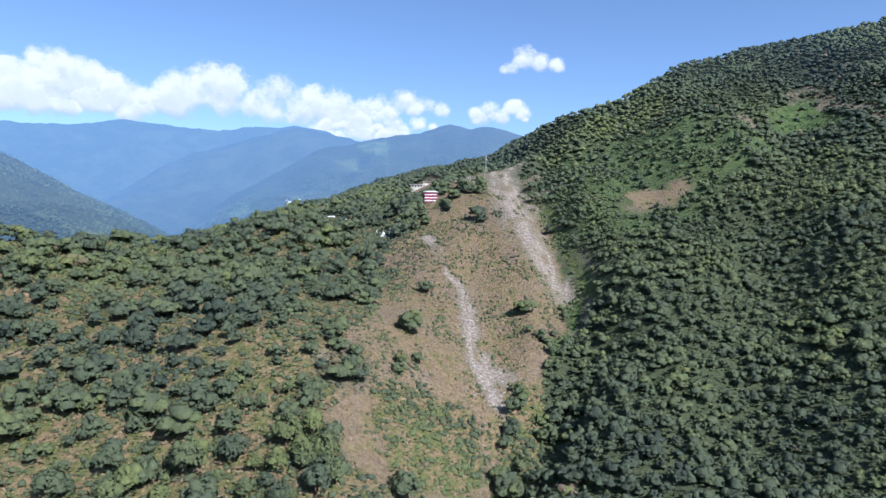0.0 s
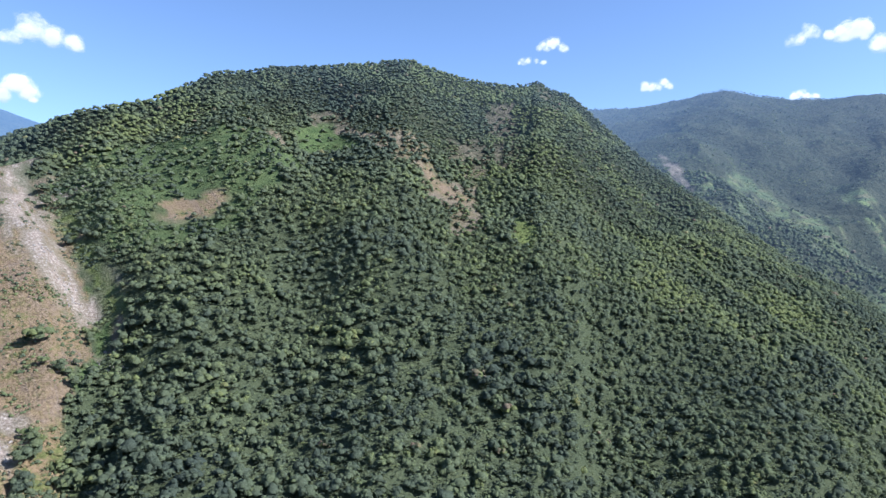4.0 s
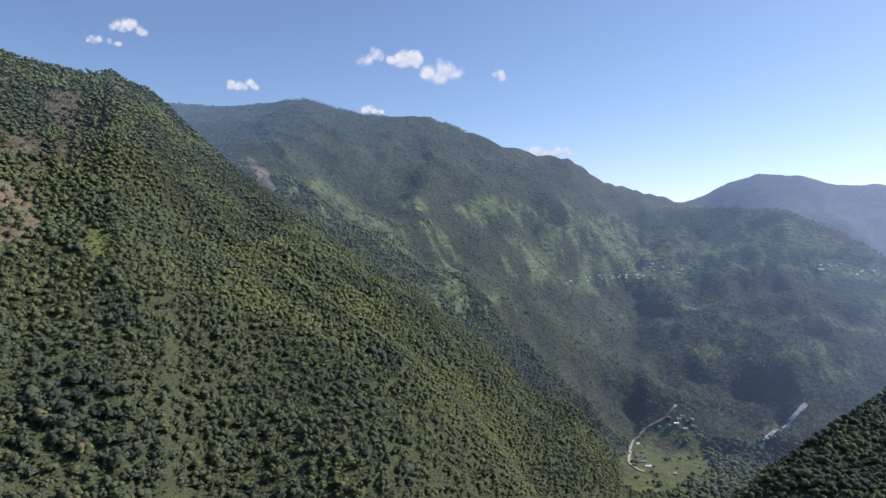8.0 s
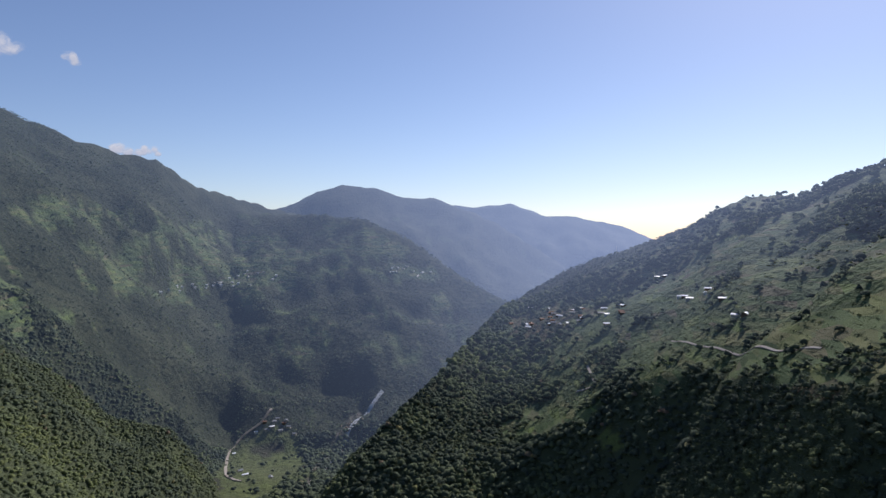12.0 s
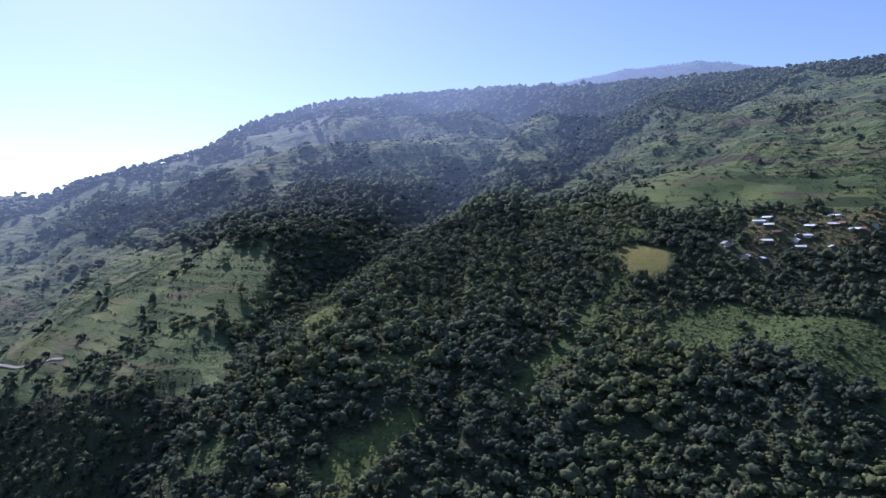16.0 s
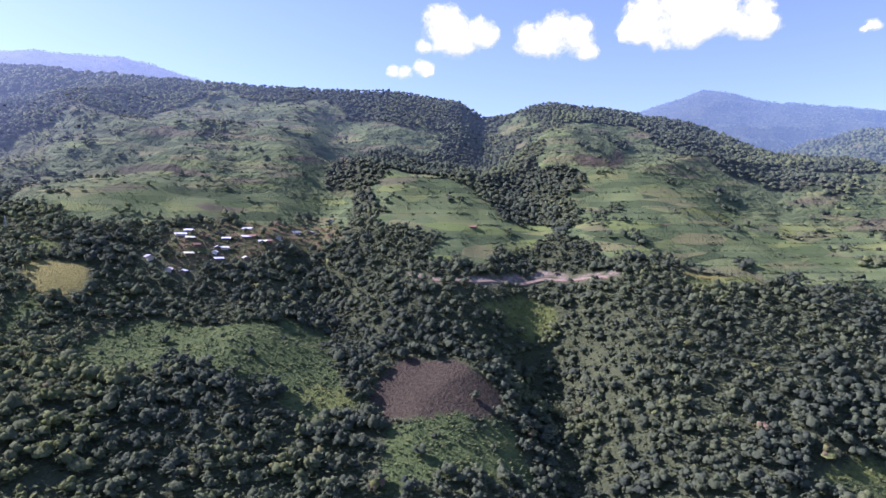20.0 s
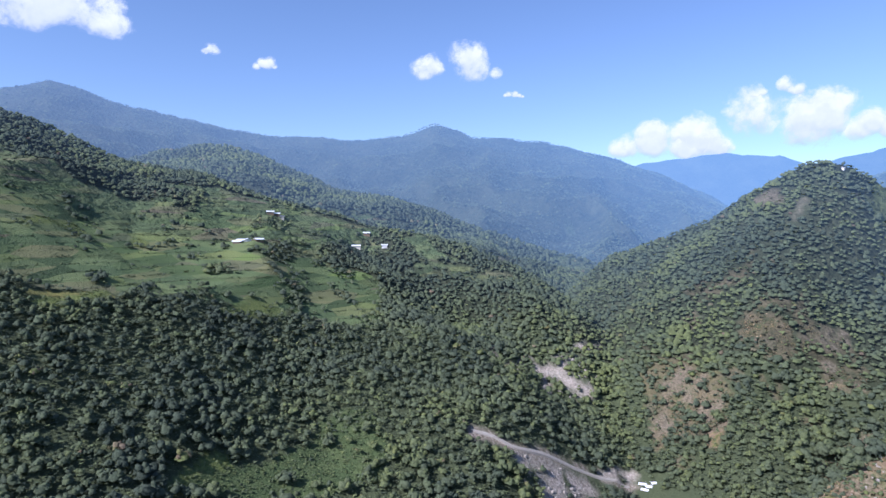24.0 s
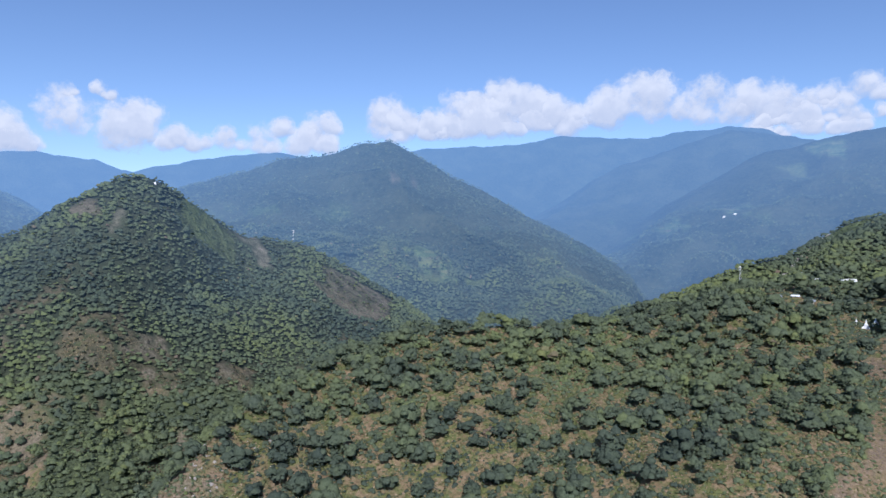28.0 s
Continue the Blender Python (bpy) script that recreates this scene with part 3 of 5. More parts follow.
village("houses of the hillside village", 1.05, (127.8, 1121, 0), (124.1, 1043, 0), (122.4, 1369, 1))
village("houses on the valley floor", 1.1, (91.5, 1240, 3), (91.9, 1198, 1), (94.6, 1446, 3), (95.1, 1433, 2), (94.1, 1426, 1), (93.5, 1439, 2), (94.8, 1416, 3), (95.5, 1423, 3), (92.8, 1426, 4), (91, 1380, 4), (94, 1157, 3), (96, 1403, 3), (94.3, 1439, 3), (93.7, 1423, 3), (95.3, 1439, 3))
village("houses of the far village", 1.05, (87, 1966, 4), (88.8, 2017, 4), (88, 1994, 4), (86, 1908, 4), (85.4, 1873, 4), (88.3, 2003, 4), (86.8, 1943, 4), (88.9, 2026, 4), (89.4, 2036, 4), (87.8, 1998, 4), (86.6, 1948, 4), (88.8, 2017, 4), (90, 2050, 4), (90, 2041, 4), (92.3, 2022, 4), (90.7, 2088, 4), (92.1, 2079, 4), (91.4, 2045, 4), (91, 2041, 4), (89.8, 2050, 4), (91.4, 2108, 4), (90.9, 2060, 4), (89.5, 2045, 4), (92.3, 2022, 4))
village("houses of the far village", 1.05, (92.1, 2123, 4), (94.5, 2079, 4), (93, 2093, 4), (93.5, 2084, 4), (91.9, 2113, 4), (94.2, 2064, 4), (94.5, 2079, 4), (92.2, 2098, 4), (105.7, 2041, 4), (105.4, 2026, 4), (104.6, 2022, 4), (104.8, 1994, 4), (104.9, 2022, 4), (104.4, 2012, 4), (104.3, 1989, 4), (104.5, 1989, 4), (106.6, 1998, 4), (106.7, 2008, 4), (107.1, 2031, 4), (107, 2026, 4), (107.8, 2036, 4), (106.3, 2026, 4))
village("houses among the western fields", 0.95, (254.9, 723, 1), (251.8, 631, 1), (252.2, 630, 4), (253.1, 630, 0), (254, 720, 0), (254.5, 723, 0), (251.4, 628, 0), (261.1, 724, 1), (263.5, 728, 4), (262, 747, 0))
village("huts by the quarry", 0.5, (285, 455, 0), (285.5, 452, 4), (285.9, 454, 4), (285.6, 439, 4), (286.3, 437, 4), (287.3, 435, 4), (288.5, 431, 4), (285.2, 450, 0))
village("houses on the near ridge", 0.6, (351.4, 508, 3), (349.1, 512, 3), (350.4, 520, 0), (347.2, 575, 4), (358.2, 560, 1), (357.7, 566, 0))
village("houses on the far hill", 1.2, (341.4, 2300, 4), (346.9, 2200, 4), (347.7, 2205, 4))
village("hut on the conical hill", 0.6, (299.5, 766, 4))
HOMES = [(a, d) for _, _, homes in VILLAGES for a, d, _ in homes]
HOMES += [(359, 527), (359, 517), (358.9, 508), (358.5, 518), (359.6, 518), (354.7, 484), (355.5, 486), (354.1, 488), (354.8, 476), (355.4, 477)]
KINDS = ["dry", "green", "lime", "bare", "rock", "brown", "yellow", "scrub", "stone", "field"]


def spot(a, d):
    return d * math.sin(radians(a)), d * math.cos(radians(a))


def inside(x, y, corners):
    pts = [spot(a, d) for a, d in corners]
    hit = np.zeros(np.shape(x), bool)
    for (ax, ay), (bx, by) in zip(pts, pts[1:] + pts[:1]):
        if ay != by:
            hit ^= ((ay > y) != (by > y)) & (x < (bx - ax) * (y - ay) / (by - ay) + ax)
    return hit


def off_line(x, y, line):
    pts = [spot(a, d) for a, d in line]
    d2 = np.full(np.shape(x), 1e12)
    for (ax, ay), (bx, by) in zip(pts[:-1], pts[1:]):
        t = np.clip(((x - ax) * (bx - ax) + (y - ay) * (by - ay)) / ((bx - ax) ** 2 + (by - ay) ** 2 + 1e-9), 0, 1)
        d2 = np.minimum(d2, (x - ax - t * (bx - ax)) ** 2 + (y - ay - t * (by - ay)) ** 2)
    return np.sqrt(d2)


def cover(x, y, z):
    """Kind of cover as masks from 0 to 1, and how densely trees stand."""
    az, r = np.degrees(np.arctan2(x, y)) % 360, np.hypot(x, y)
    n1, n2 = rough(x, y, 85, 3, 41), rough(x, y, 22, 3, 51)
    turn = (az + 180) % 360 - 180
    mask = {k: np.zeros(np.shape(x)) for k in KINDS}
    trees = np.ones(np.shape(x)) * (0.96 + 0.3 * n1)
    # thin scrub and lone trees on the near hill
    scrub = (turn > -68) & (turn < 9) & (r < np.interp(turn, [-68, -60, -50, -42, -30, 0, 9], [330, 350, 390, 440, 520, 560, 560]))
    mask["scrub"] = np.where(scrub, 1.0, 0)
    trees = np.where(scrub, np.interp(turn, [-40, -24, -8], [0.8, 0.52, 0.36]) + 0.5 * n1 + 0.45 * n2 + 0.3 * np.clip((r - 330) / 120, 0, 1), trees)
    # looser farmland: the western bench, the shelves of the massif and the upland pastures
    west = (az > 245) & (az < 263) & (r > 520 + 40 * n1) & (r < 760) & (n1 > -0.15)
    upland = (az > 146) & (az < 180) & (r > 700 + 60 * n1) & (r < 1080) & (n1 + 0.5 * n2 > 0.05)
    hamlet = (az > 116 + 9 * n1) & (az < 140) & (r > 760 + 60 * n1) & (r < 1400) & (n1 + 0.6 * n2 > -0.2)
    massif = (az > 58) & (az < 113) & (r > 1180) & (r < 2300) & (z < 60 + 60 * n1) & (z > -290) & (n1 + 0.7 * n2 > 0.45)
    farms = hamlet | upland | massif | west
    mask["field"] = np.where(farms, 1.0, 0)
    trees = np.where(farms, np.where(n2 + 0.5 * rough(x, y, 9, 2, 67) > np.where(massif, 0.16, 0.3), 0.7, 0.04), trees)
    clearing = (n1 > 0.5) & (r > 900) & ~farms & (z < 120)
    mask["green"] = np.where(clearing, 0.8, mask["green"])
    # dry patches on the steep conical hill
    face = (az > 283) & (az < 322) & (r > 430) & (r < 860) & (n1 + 0.9 * n2 > 0.62)
    mask["dry"] = np.where(face, 0.45, 0)
    trees = np.where(face, 0.55, trees)
    jx, jy = x + 5 * n2, y + 5 * rough(x, y, 20, 2, 61)
    wx, wy = x + 16 * n2 + 22 * n1, y + 16 * rough(x, y, 24, 3, 63) + 22 * rough(x, y, 70, 2, 65)
    kx, ky = x + 9 * n2, y + 9 * rough(x, y, 24, 3, 63)
    n3 = rough(x, y, 9, 2, 67)
    for kind, corners in PLOTS:
        loose = kind in ("dry", "field")
        hit = inside(kx, ky, corners) if kind == "crag" else inside(wx, wy, corners) if loose else inside(jx, jy, corners)
        if kind == "field":
            hit &= (r < 1100) | (0.8 * n2 + rough(x, y, 55, 2, 103) > -0.12)
        if kind == "crag":
            bare = np.clip(0.3 + 2.2 * (n2 + n3), 0, 1)
            mask["rock"] = np.where(hit, 0.6 * bare, mask["rock"])
            mask["dry"] = np.where(hit, 0.6, mask["dry"])
            trees = np.where(hit, np.where(n2 + n3 > 0.18, 0.06, 0.65), trees)
            continue
        for k in KINDS:
            mask[k] = np.where(hit, float(k == kind) + 0.7 * (kind == "hamlet") * (k == "scrub") + 0.7 * (kind == "open") * (k == "green"), mask[k])
        few = {"hamlet": 0.22 + 0.5 * n2, "green": 0.02 + 0.06 * n2, "lime": 0.03 + 0.08 * n2, "open": 0.34 + 0.7 * n2, "dry": np.where(n1 + n2 > 0.42, 0.4, 0.03), "field": np.where(n2 + 0.5 * n3 > np.where(r > 1100, 0.08, 0.4), 0.75, 0.008)}
        trees = np.where(hit, few.get(kind, 0.012), trees)
    for kind, half, line in STRIPS:
        d = off_line(jx, jy, line) + half * 0.7 * n2
        run = rough(x * 2.6, y * 0.5, 8, 3, 59) if line[0][0] < 13 or line[0][0] > 350 else rough(x, y, 7, 2, 57)
        amount = np.clip(1.6 - 1.2 * d / half, 0, 1) * np.clip(0.8 + 1.5 * run + 0.6 * n3, 0, 1) * (np.abs(r - line[0][1]) < 400)
        for k in KINDS:
            mask[k] = np.where(amount > 0, mask[k] * (1 - amount) + (amount if k == kind else 0), mask[k])
        trees = trees * (1 - np.clip(1.5 * amount, 0, 0.97))
        if kind == "bare":
            trees = trees * np.clip((off_line(x * 1.006, y * 1.006, line) - half * 0.8) / 4, 0.02, 1)
    for a, d in HOMES:
        hx, hy = spot(a, d)
        trees = np.where((x - hx) ** 2 + (y - hy) ** 2 < 36 + 0.04 * d, 0.02, trees)
    return mask, np.clip(trees, 0, 1)


# ---- materials ----
def soft(name, roughness=0.9, spec=0.2):
    m = bpy.data.materials.new(name)
    m.use_nodes = True
    b = m.node_tree.nodes["Principled BSDF"]
    b.inputs["Roughness"].default_value = roughness
    b.inputs["Specular IOR Level"].default_value = spec
    return m, m.node_tree, b


def node(nt, kind, **given):
    n = nt.nodes.new("ShaderNode" + kind)
    for k, v in given.items():
        n.inputs[k].default_value = v
    return n


def grain(nt, size, detail=4, where="Object"):
    """Noise of a size in metres, as a 0 to 1 value."""
    c = nt.nodes.new("ShaderNodeTexCoord")
    n = node(nt, "TexNoise", Scale=1.0 / size, Detail=detail, Roughness=0.6)
    nt.links.new(c.outputs[where], n.inputs["Vector"])
    return n.outputs[0]


def blend(nt, amount, a, b):
    m = nt.nodes.new("ShaderNodeMix")
    m.data_type = "RGBA"
    for socket, v in ((m.inputs[0], amount), (m.inputs[6], a), (m.inputs[7], b)):
        if isinstance(v, (int, float)):
            socket.default_value = v
        elif isinstance(v, tuple):
            socket.default_value = (*v, 1)
        else:
            nt.links.new(v, socket)
    return m.outputs[2]


def ramp(nt, value, *stops):
    c = nt.nodes.new("ShaderNodeValToRGB")
    while len(c.color_ramp.elements) < len(stops):
        c.color_ramp.elements.new(0.5)
    for e, (p, col) in zip(c.color_ramp.elements, stops):
        e.position, e.color = p, (*col, 1)
    nt.links.new(value, c.inputs[0])
    return c.outputs[0]


def relief(nt, b, height, depth, strength=1.0):
    n = node(nt, "Bump", Distance=depth, Strength=strength)
    nt.links.new(height, n.inputs["Height"])
    nt.links.new(n.outputs[0], b.inputs["Normal"])


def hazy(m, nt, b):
    """Paints haze on the far slopes: emission grows and base colour darkens with distance."""
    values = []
    for k in ("haze_glow", "sunward"):
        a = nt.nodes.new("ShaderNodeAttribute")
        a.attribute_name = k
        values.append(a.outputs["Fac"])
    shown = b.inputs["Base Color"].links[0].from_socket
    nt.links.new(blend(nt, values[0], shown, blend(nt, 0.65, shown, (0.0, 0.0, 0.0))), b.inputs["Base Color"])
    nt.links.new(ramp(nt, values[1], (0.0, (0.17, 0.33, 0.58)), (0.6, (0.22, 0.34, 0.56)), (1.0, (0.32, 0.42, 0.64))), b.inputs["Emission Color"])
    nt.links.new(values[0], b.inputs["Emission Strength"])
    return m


def ground_material(name, far=False):
    m, nt, b = soft(name, 0.95, 0.1)
    fine, wide = grain(nt, 1.6, 5), grain(nt, 26, 4)

    def mask(k):
        a = nt.nodes.new("ShaderNodeAttribute")
        a.attribute_name = k
        return a.outputs["Fac"]

    c = nt.nodes.new("ShaderNodeTexCoord")
    plots = node(nt, "TexVoronoi", Scale=1 / 34)
    stretch = node(nt, "Mapping", Scale=(1, 1, 5.5))
    nt.links.new(c.outputs["Object"], stretch.inputs[0])
    nt.links.new(stretch.outputs[0], plots.inputs["Vector"])
    split = nt.nodes.new("ShaderNodeSeparateColor")
    nt.links.new(plots.outputs["Color"], split.inputs[0])
    # rain has drawn streaks down the open slopes
    down = node(nt, "Mapping", Scale=(0.3, 0.022, 0.022))
    nt.links.new(c.outputs["Object"], down.inputs[0])
    run = node(nt, "TexNoise", Scale=1.0, Detail=5.0, Roughness=0.7)
    nt.links.new(down.outputs[0], run.inputs["Vector"])
    streaks = run.outputs[0]
    tuft = grain(nt, 6.5, 5)
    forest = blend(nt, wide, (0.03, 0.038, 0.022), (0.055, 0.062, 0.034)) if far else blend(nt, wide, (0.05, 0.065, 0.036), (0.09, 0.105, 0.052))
    grassy = ramp(nt, fine, (0.3, (0.075, 0.09, 0.03)), (0.7, (0.165, 0.17, 0.062)))
    straw = ramp(nt, fine, (0.3, (0.155, 0.113, 0.06)), (0.7, (0.285, 0.205, 0.118)))
    earth = ramp(nt, fine, (0.3, (0.115, 0.085, 0.06)), (0.72, (0.25, 0.195, 0.14)))
    scrub = blend(nt, ramp(nt, tuft, (0.43, (0, 0, 0)), (0.58, (1, 1, 1))), grassy, straw)
    dry = blend(nt, ramp(nt, wide, (0.4, (0, 0, 0)), (0.6, (1, 1, 1))), blend(nt, ramp(nt, tuft, (0.34, (0, 0, 0)), (0.5, (1, 1, 1))), grassy, straw), blend(nt, ramp(nt, tuft, (0.35, (0, 0, 0)), (0.65, (1, 1, 1))), straw, earth))
    dry = blend(nt, ramp(nt, streaks, (0.5, (0, 0, 0)), (0.66, (0.85, 0.85, 0.85))), dry, earth)
    dry = blend(nt, ramp(nt, streaks, (0.3, (0.6, 0.6, 0.6)), (0.4, (0, 0, 0))), dry, grassy)
    crop = ramp(nt, split.outputs[0], (0.0, (0.06, 0.09, 0.042)), (0.22, (0.11, 0.155, 0.07)), (0.42, (0.16, 0.2, 0.085)), (0.58, (0.085, 0.13, 0.052)), (0.72, (0.2, 0.2, 0.095)), (0.84, (0.16, 0.22, 0.068)), (0.94, (0.165, 0.14, 0.092)), (1.0, (0.13, 0.17, 0.078)))
    green = ramp(nt, tuft, (0.35, (0.06, 0.095, 0.036)), (0.62, (0.125, 0.165, 0.062)))
    green = blend(nt, fine, green, blend(nt, 0.45, green, (0.03, 0.05, 0.015)))
    field = blend(nt, fine, crop, blend(nt, 0.35, crop, (0.05, 0.065, 0.025)))
    # terrace banks run along the contours
    up = nt.nodes.new("ShaderNodeSeparateXYZ")
    nt.links.new(c.outputs["Object"], up.inputs[0])
    wave = nt.nodes.new("ShaderNodeMath")
    wave.operation = "PINGPONG"
    nt.links.new(up.outputs[2], wave.inputs[0])
    wave.inputs[1].default_value = 2.4
    bank = ramp(nt, wave.outputs[0], (0.0, (1, 1, 1)), (0.24, (0, 0, 0)))
    broken = nt.nodes.new("ShaderNodeMath")
    broken.operation = "MULTIPLY"
    nt.links.new(bank, broken.inputs[0])
    nt.links.new(ramp(nt, grain(nt, 17, 3), (0.42, (0, 0, 0)), (0.58, (0.9, 0.9, 0.9))), broken.inputs[1])
    field = blend(nt, broken.outputs[0], field, blend(nt, fine, (0.03, 0.045, 0.022), (0.075, 0.09, 0.045)))
    tone = forest
    tone = blend(nt, mask("scrub"), tone, scrub)
    tone = blend(nt, mask("dry"), tone, dry)
    tone = blend(nt, mask("green"), tone, green)
    tone = blend(nt, mask("field"), tone, field)
    tone = blend(nt, mask("lime"), tone, ramp(nt, fine, (0.3, (0.09, 0.12, 0.035)), (0.7, (0.175, 0.2, 0.068))))
    tone = blend(nt, mask("yellow"), tone, ramp(nt, fine, (0.3, (0.15, 0.145, 0.045)), (0.7, (0.24, 0.22, 0.075))))
    tone = blend(nt, mask("brown"), tone, ramp(nt, fine, (0.3, (0.042, 0.035, 0.025)), (0.7, (0.095, 0.079, 0.055))))
    tone = blend(nt, mask("bare"), tone, ramp(nt, fine, (0.3, (0.16, 0.125, 0.095)), (0.52, (0.28, 0.23, 0.18)), (0.7, (0.48, 0.415, 0.35))))
    tone = blend(nt, mask("rock"), tone, ramp(nt, fine, (0.3, (0.09, 0.075, 0.052)), (0.55, (0.2, 0.165, 0.12)), (0.75, (0.34, 0.29, 0.235))))
    tone = blend(nt, mask("stone"), tone, ramp(nt, fine, (0.3, (0.2, 0.165, 0.13)), (0.7, (0.5, 0.44, 0.37))))
    nt.links.new(tone, b.inputs["Base Color"])
    # far copy: duller tones, then haze painted on as emission
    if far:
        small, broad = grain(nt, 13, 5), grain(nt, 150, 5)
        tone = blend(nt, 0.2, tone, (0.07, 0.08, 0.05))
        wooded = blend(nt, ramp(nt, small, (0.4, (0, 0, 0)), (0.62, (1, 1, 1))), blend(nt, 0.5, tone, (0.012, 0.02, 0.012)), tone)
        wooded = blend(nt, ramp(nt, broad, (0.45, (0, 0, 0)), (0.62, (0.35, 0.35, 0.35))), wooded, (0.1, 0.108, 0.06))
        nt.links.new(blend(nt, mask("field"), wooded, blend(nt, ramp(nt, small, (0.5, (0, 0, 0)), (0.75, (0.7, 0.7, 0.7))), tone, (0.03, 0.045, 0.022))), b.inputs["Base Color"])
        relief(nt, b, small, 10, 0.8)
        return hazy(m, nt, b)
    relief(nt, b, fine, 1.4, 0.9)
    return m


m_ground = ground_material("ground_cover")


m_distance = ground_material("haze_painted_ground", True)


def leaf_material(name, per_object=False, far=False):
    m, nt, b = soft(name, 0.95, 0.04)
    if per_object:
        pick = node(nt, "MapRange")
        pick.inputs["To Min"].default_value, pick.inputs["To Max"].default_value = 0.22, 0.74
        nt.links.new(nt.nodes.new("ShaderNodeObjectInfo").outputs["Random"], pick.inputs["Value"])
        which = pick.outputs[0]
    else:
        a = nt.nodes.new("ShaderNodeAttribute")
        a.attribute_name = "tint"
        which = a.outputs["Fac"]
    tone = ramp(nt, which, (0.0, (0.066, 0.083, 0.066)), (0.22, (0.1, 0.122, 0.082)), (0.45, (0.142, 0.168, 0.09)), (0.62, (0.178, 0.208, 0.088)), (0.78, (0.215, 0.242, 0.085)), (0.88, (0.26, 0.24, 0.1)), (0.94, (0.24, 0.19, 0.125)), (1.0, (0.26, 0.175, 0.125)))
    island = nt.nodes.new("ShaderNodeNewGeometry").outputs["Random Per Island"]
    tone = blend(nt, ramp(nt, island, (0.0, (0, 0, 0)), (1.0, (0.4, 0.4, 0.4))), tone, blend(nt, 0.5, tone, (0.2, 0.25, 0.13)))
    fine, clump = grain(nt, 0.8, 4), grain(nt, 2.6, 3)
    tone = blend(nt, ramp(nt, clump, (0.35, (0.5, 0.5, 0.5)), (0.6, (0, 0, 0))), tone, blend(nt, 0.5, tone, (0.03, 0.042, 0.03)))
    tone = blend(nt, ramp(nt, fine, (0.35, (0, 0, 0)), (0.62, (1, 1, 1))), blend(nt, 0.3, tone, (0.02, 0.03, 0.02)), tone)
    # far leaves are darkened, and haze is painted over them as emission
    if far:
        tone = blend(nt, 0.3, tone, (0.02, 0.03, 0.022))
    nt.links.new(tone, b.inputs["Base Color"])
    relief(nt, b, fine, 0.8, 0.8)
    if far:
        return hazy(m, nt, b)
    thin = nt.nodes.new("ShaderNodeBsdfTranslucent")
    nt.links.new(tone, thin.inputs[0])
    both = nt.nodes.new("ShaderNodeMixShader")
    both.inputs[0].default_value = 0.2
    nt.links.new(b.outputs[0], both.inputs[1])
    nt.links.new(thin.outputs[0], both.inputs[2])
    nt.links.new(both.outputs[0], nt.nodes["Material Output"].inputs[0])
    return m


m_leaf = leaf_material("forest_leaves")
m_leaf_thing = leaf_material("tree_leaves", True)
m_leaf_far = leaf_material("haze_painted_leaves", far=True)


def plain(name, low, high, size, roughness=0.8, depth=0.02, spec=0.3, metal=0.0):
    m, nt, b = soft(name, roughness, spec)
    fine = grain(nt, size, 4)
    nt.links.new(blend(nt, fine, low, high), b.inputs["Base Color"])
    b.inputs["Metallic"].default_value = metal
    relief(nt, b, fine, depth, 0.6)
    return m


m_bark = plain("bark", (0.06, 0.045, 0.03), (0.2, 0.16, 0.12), 0.4, 0.9, 0.05)
m_white = plain("whitewash", (0.62, 0.61, 0.58), (0.86, 0.86, 0.84), 1.2, 0.8)
m_tin = plain("tin_roof", (0.62, 0.64, 0.67), (0.88, 0.9, 0.92), 2.0, 0.5, 0.01, 0.5)
m_rust = plain("rusty_roof", (0.16, 0.08, 0.05), (0.34, 0.2, 0.14), 1.4, 0.7)
m_slate = plain("grey_roof", (0.16, 0.17, 0.18), (0.34, 0.36, 0.38), 1.4, 0.6)
m_timber = plain("weathered_timber", (0.1, 0.07, 0.045), (0.26, 0.2, 0.14), 0.7, 0.85)
m_plaster = plain("plaster_wall", (0.42, 0.38, 0.32), (0.66, 0.62, 0.55), 1.1, 0.85)
m_dark = plain("dark_opening", (0.015, 0.015, 0.018), (0.04, 0.04, 0.045), 0.5, 0.4)
m_red = plain("maroon_paint", (0.24, 0.03, 0.05), (0.36, 0.06, 0.09), 0.9, 0.7)
m_steel = plain("galvanised_steel", (0.5, 0.51, 0.52), (0.72, 0.73, 0.74), 0.8, 0.5, 0.01, 0.5, 0.6)
m_gold = plain("gilt_metal", (0.6, 0.42, 0.1), (0.8, 0.6, 0.2), 0.3, 0.35, 0.01, 0.5, 0.7)
m_road = plain("dirt_road", (0.26, 0.23, 0.185), (0.46, 0.42, 0.36), 2.2, 0.95, 0.06)
m_stone = plain("pale_boulder", (0.2, 0.17, 0.14), (0.44, 0.4, 0.35), 1.6, 0.9, 0.2)


# ---- meshes ----
def mesh_from(name, verts, faces, materials, smooth=True, face_mats=None):
    me = bpy.data.meshes.new(name)
    me.vertices.add(len(verts))
    me.vertices.foreach_set("co", np.asarray(verts, dtype=np.float32).ravel())
    n = faces.shape[1]
    me.loops.add(faces.size)
    me.loops.foreach_set("vertex_index", faces.astype(np.int32).ravel())
    me.polygons.add(len(faces))
    me.polygons.foreach_set("loop_start", np.arange(0, faces.size, n, dtype=np.int32))
    me.polygons.foreach_set("use_smooth", np.full(len(faces), smooth))
    for m in materials:
        me.materials.append(m)
    if face_mats is not None:
        me.polygons.foreach_set("material_index", face_mats.astype(np.int32))
    me.update(calc_edges=True)
    return me


def add_values(me, name, values):
    a = me.attributes.new(name, "FLOAT", "POINT")
    a.data.foreach_set("value", np.asarray(values, dtype=np.float32).ravel())


# ---- ground: one sheet, finer near the middle ----
NA = 960
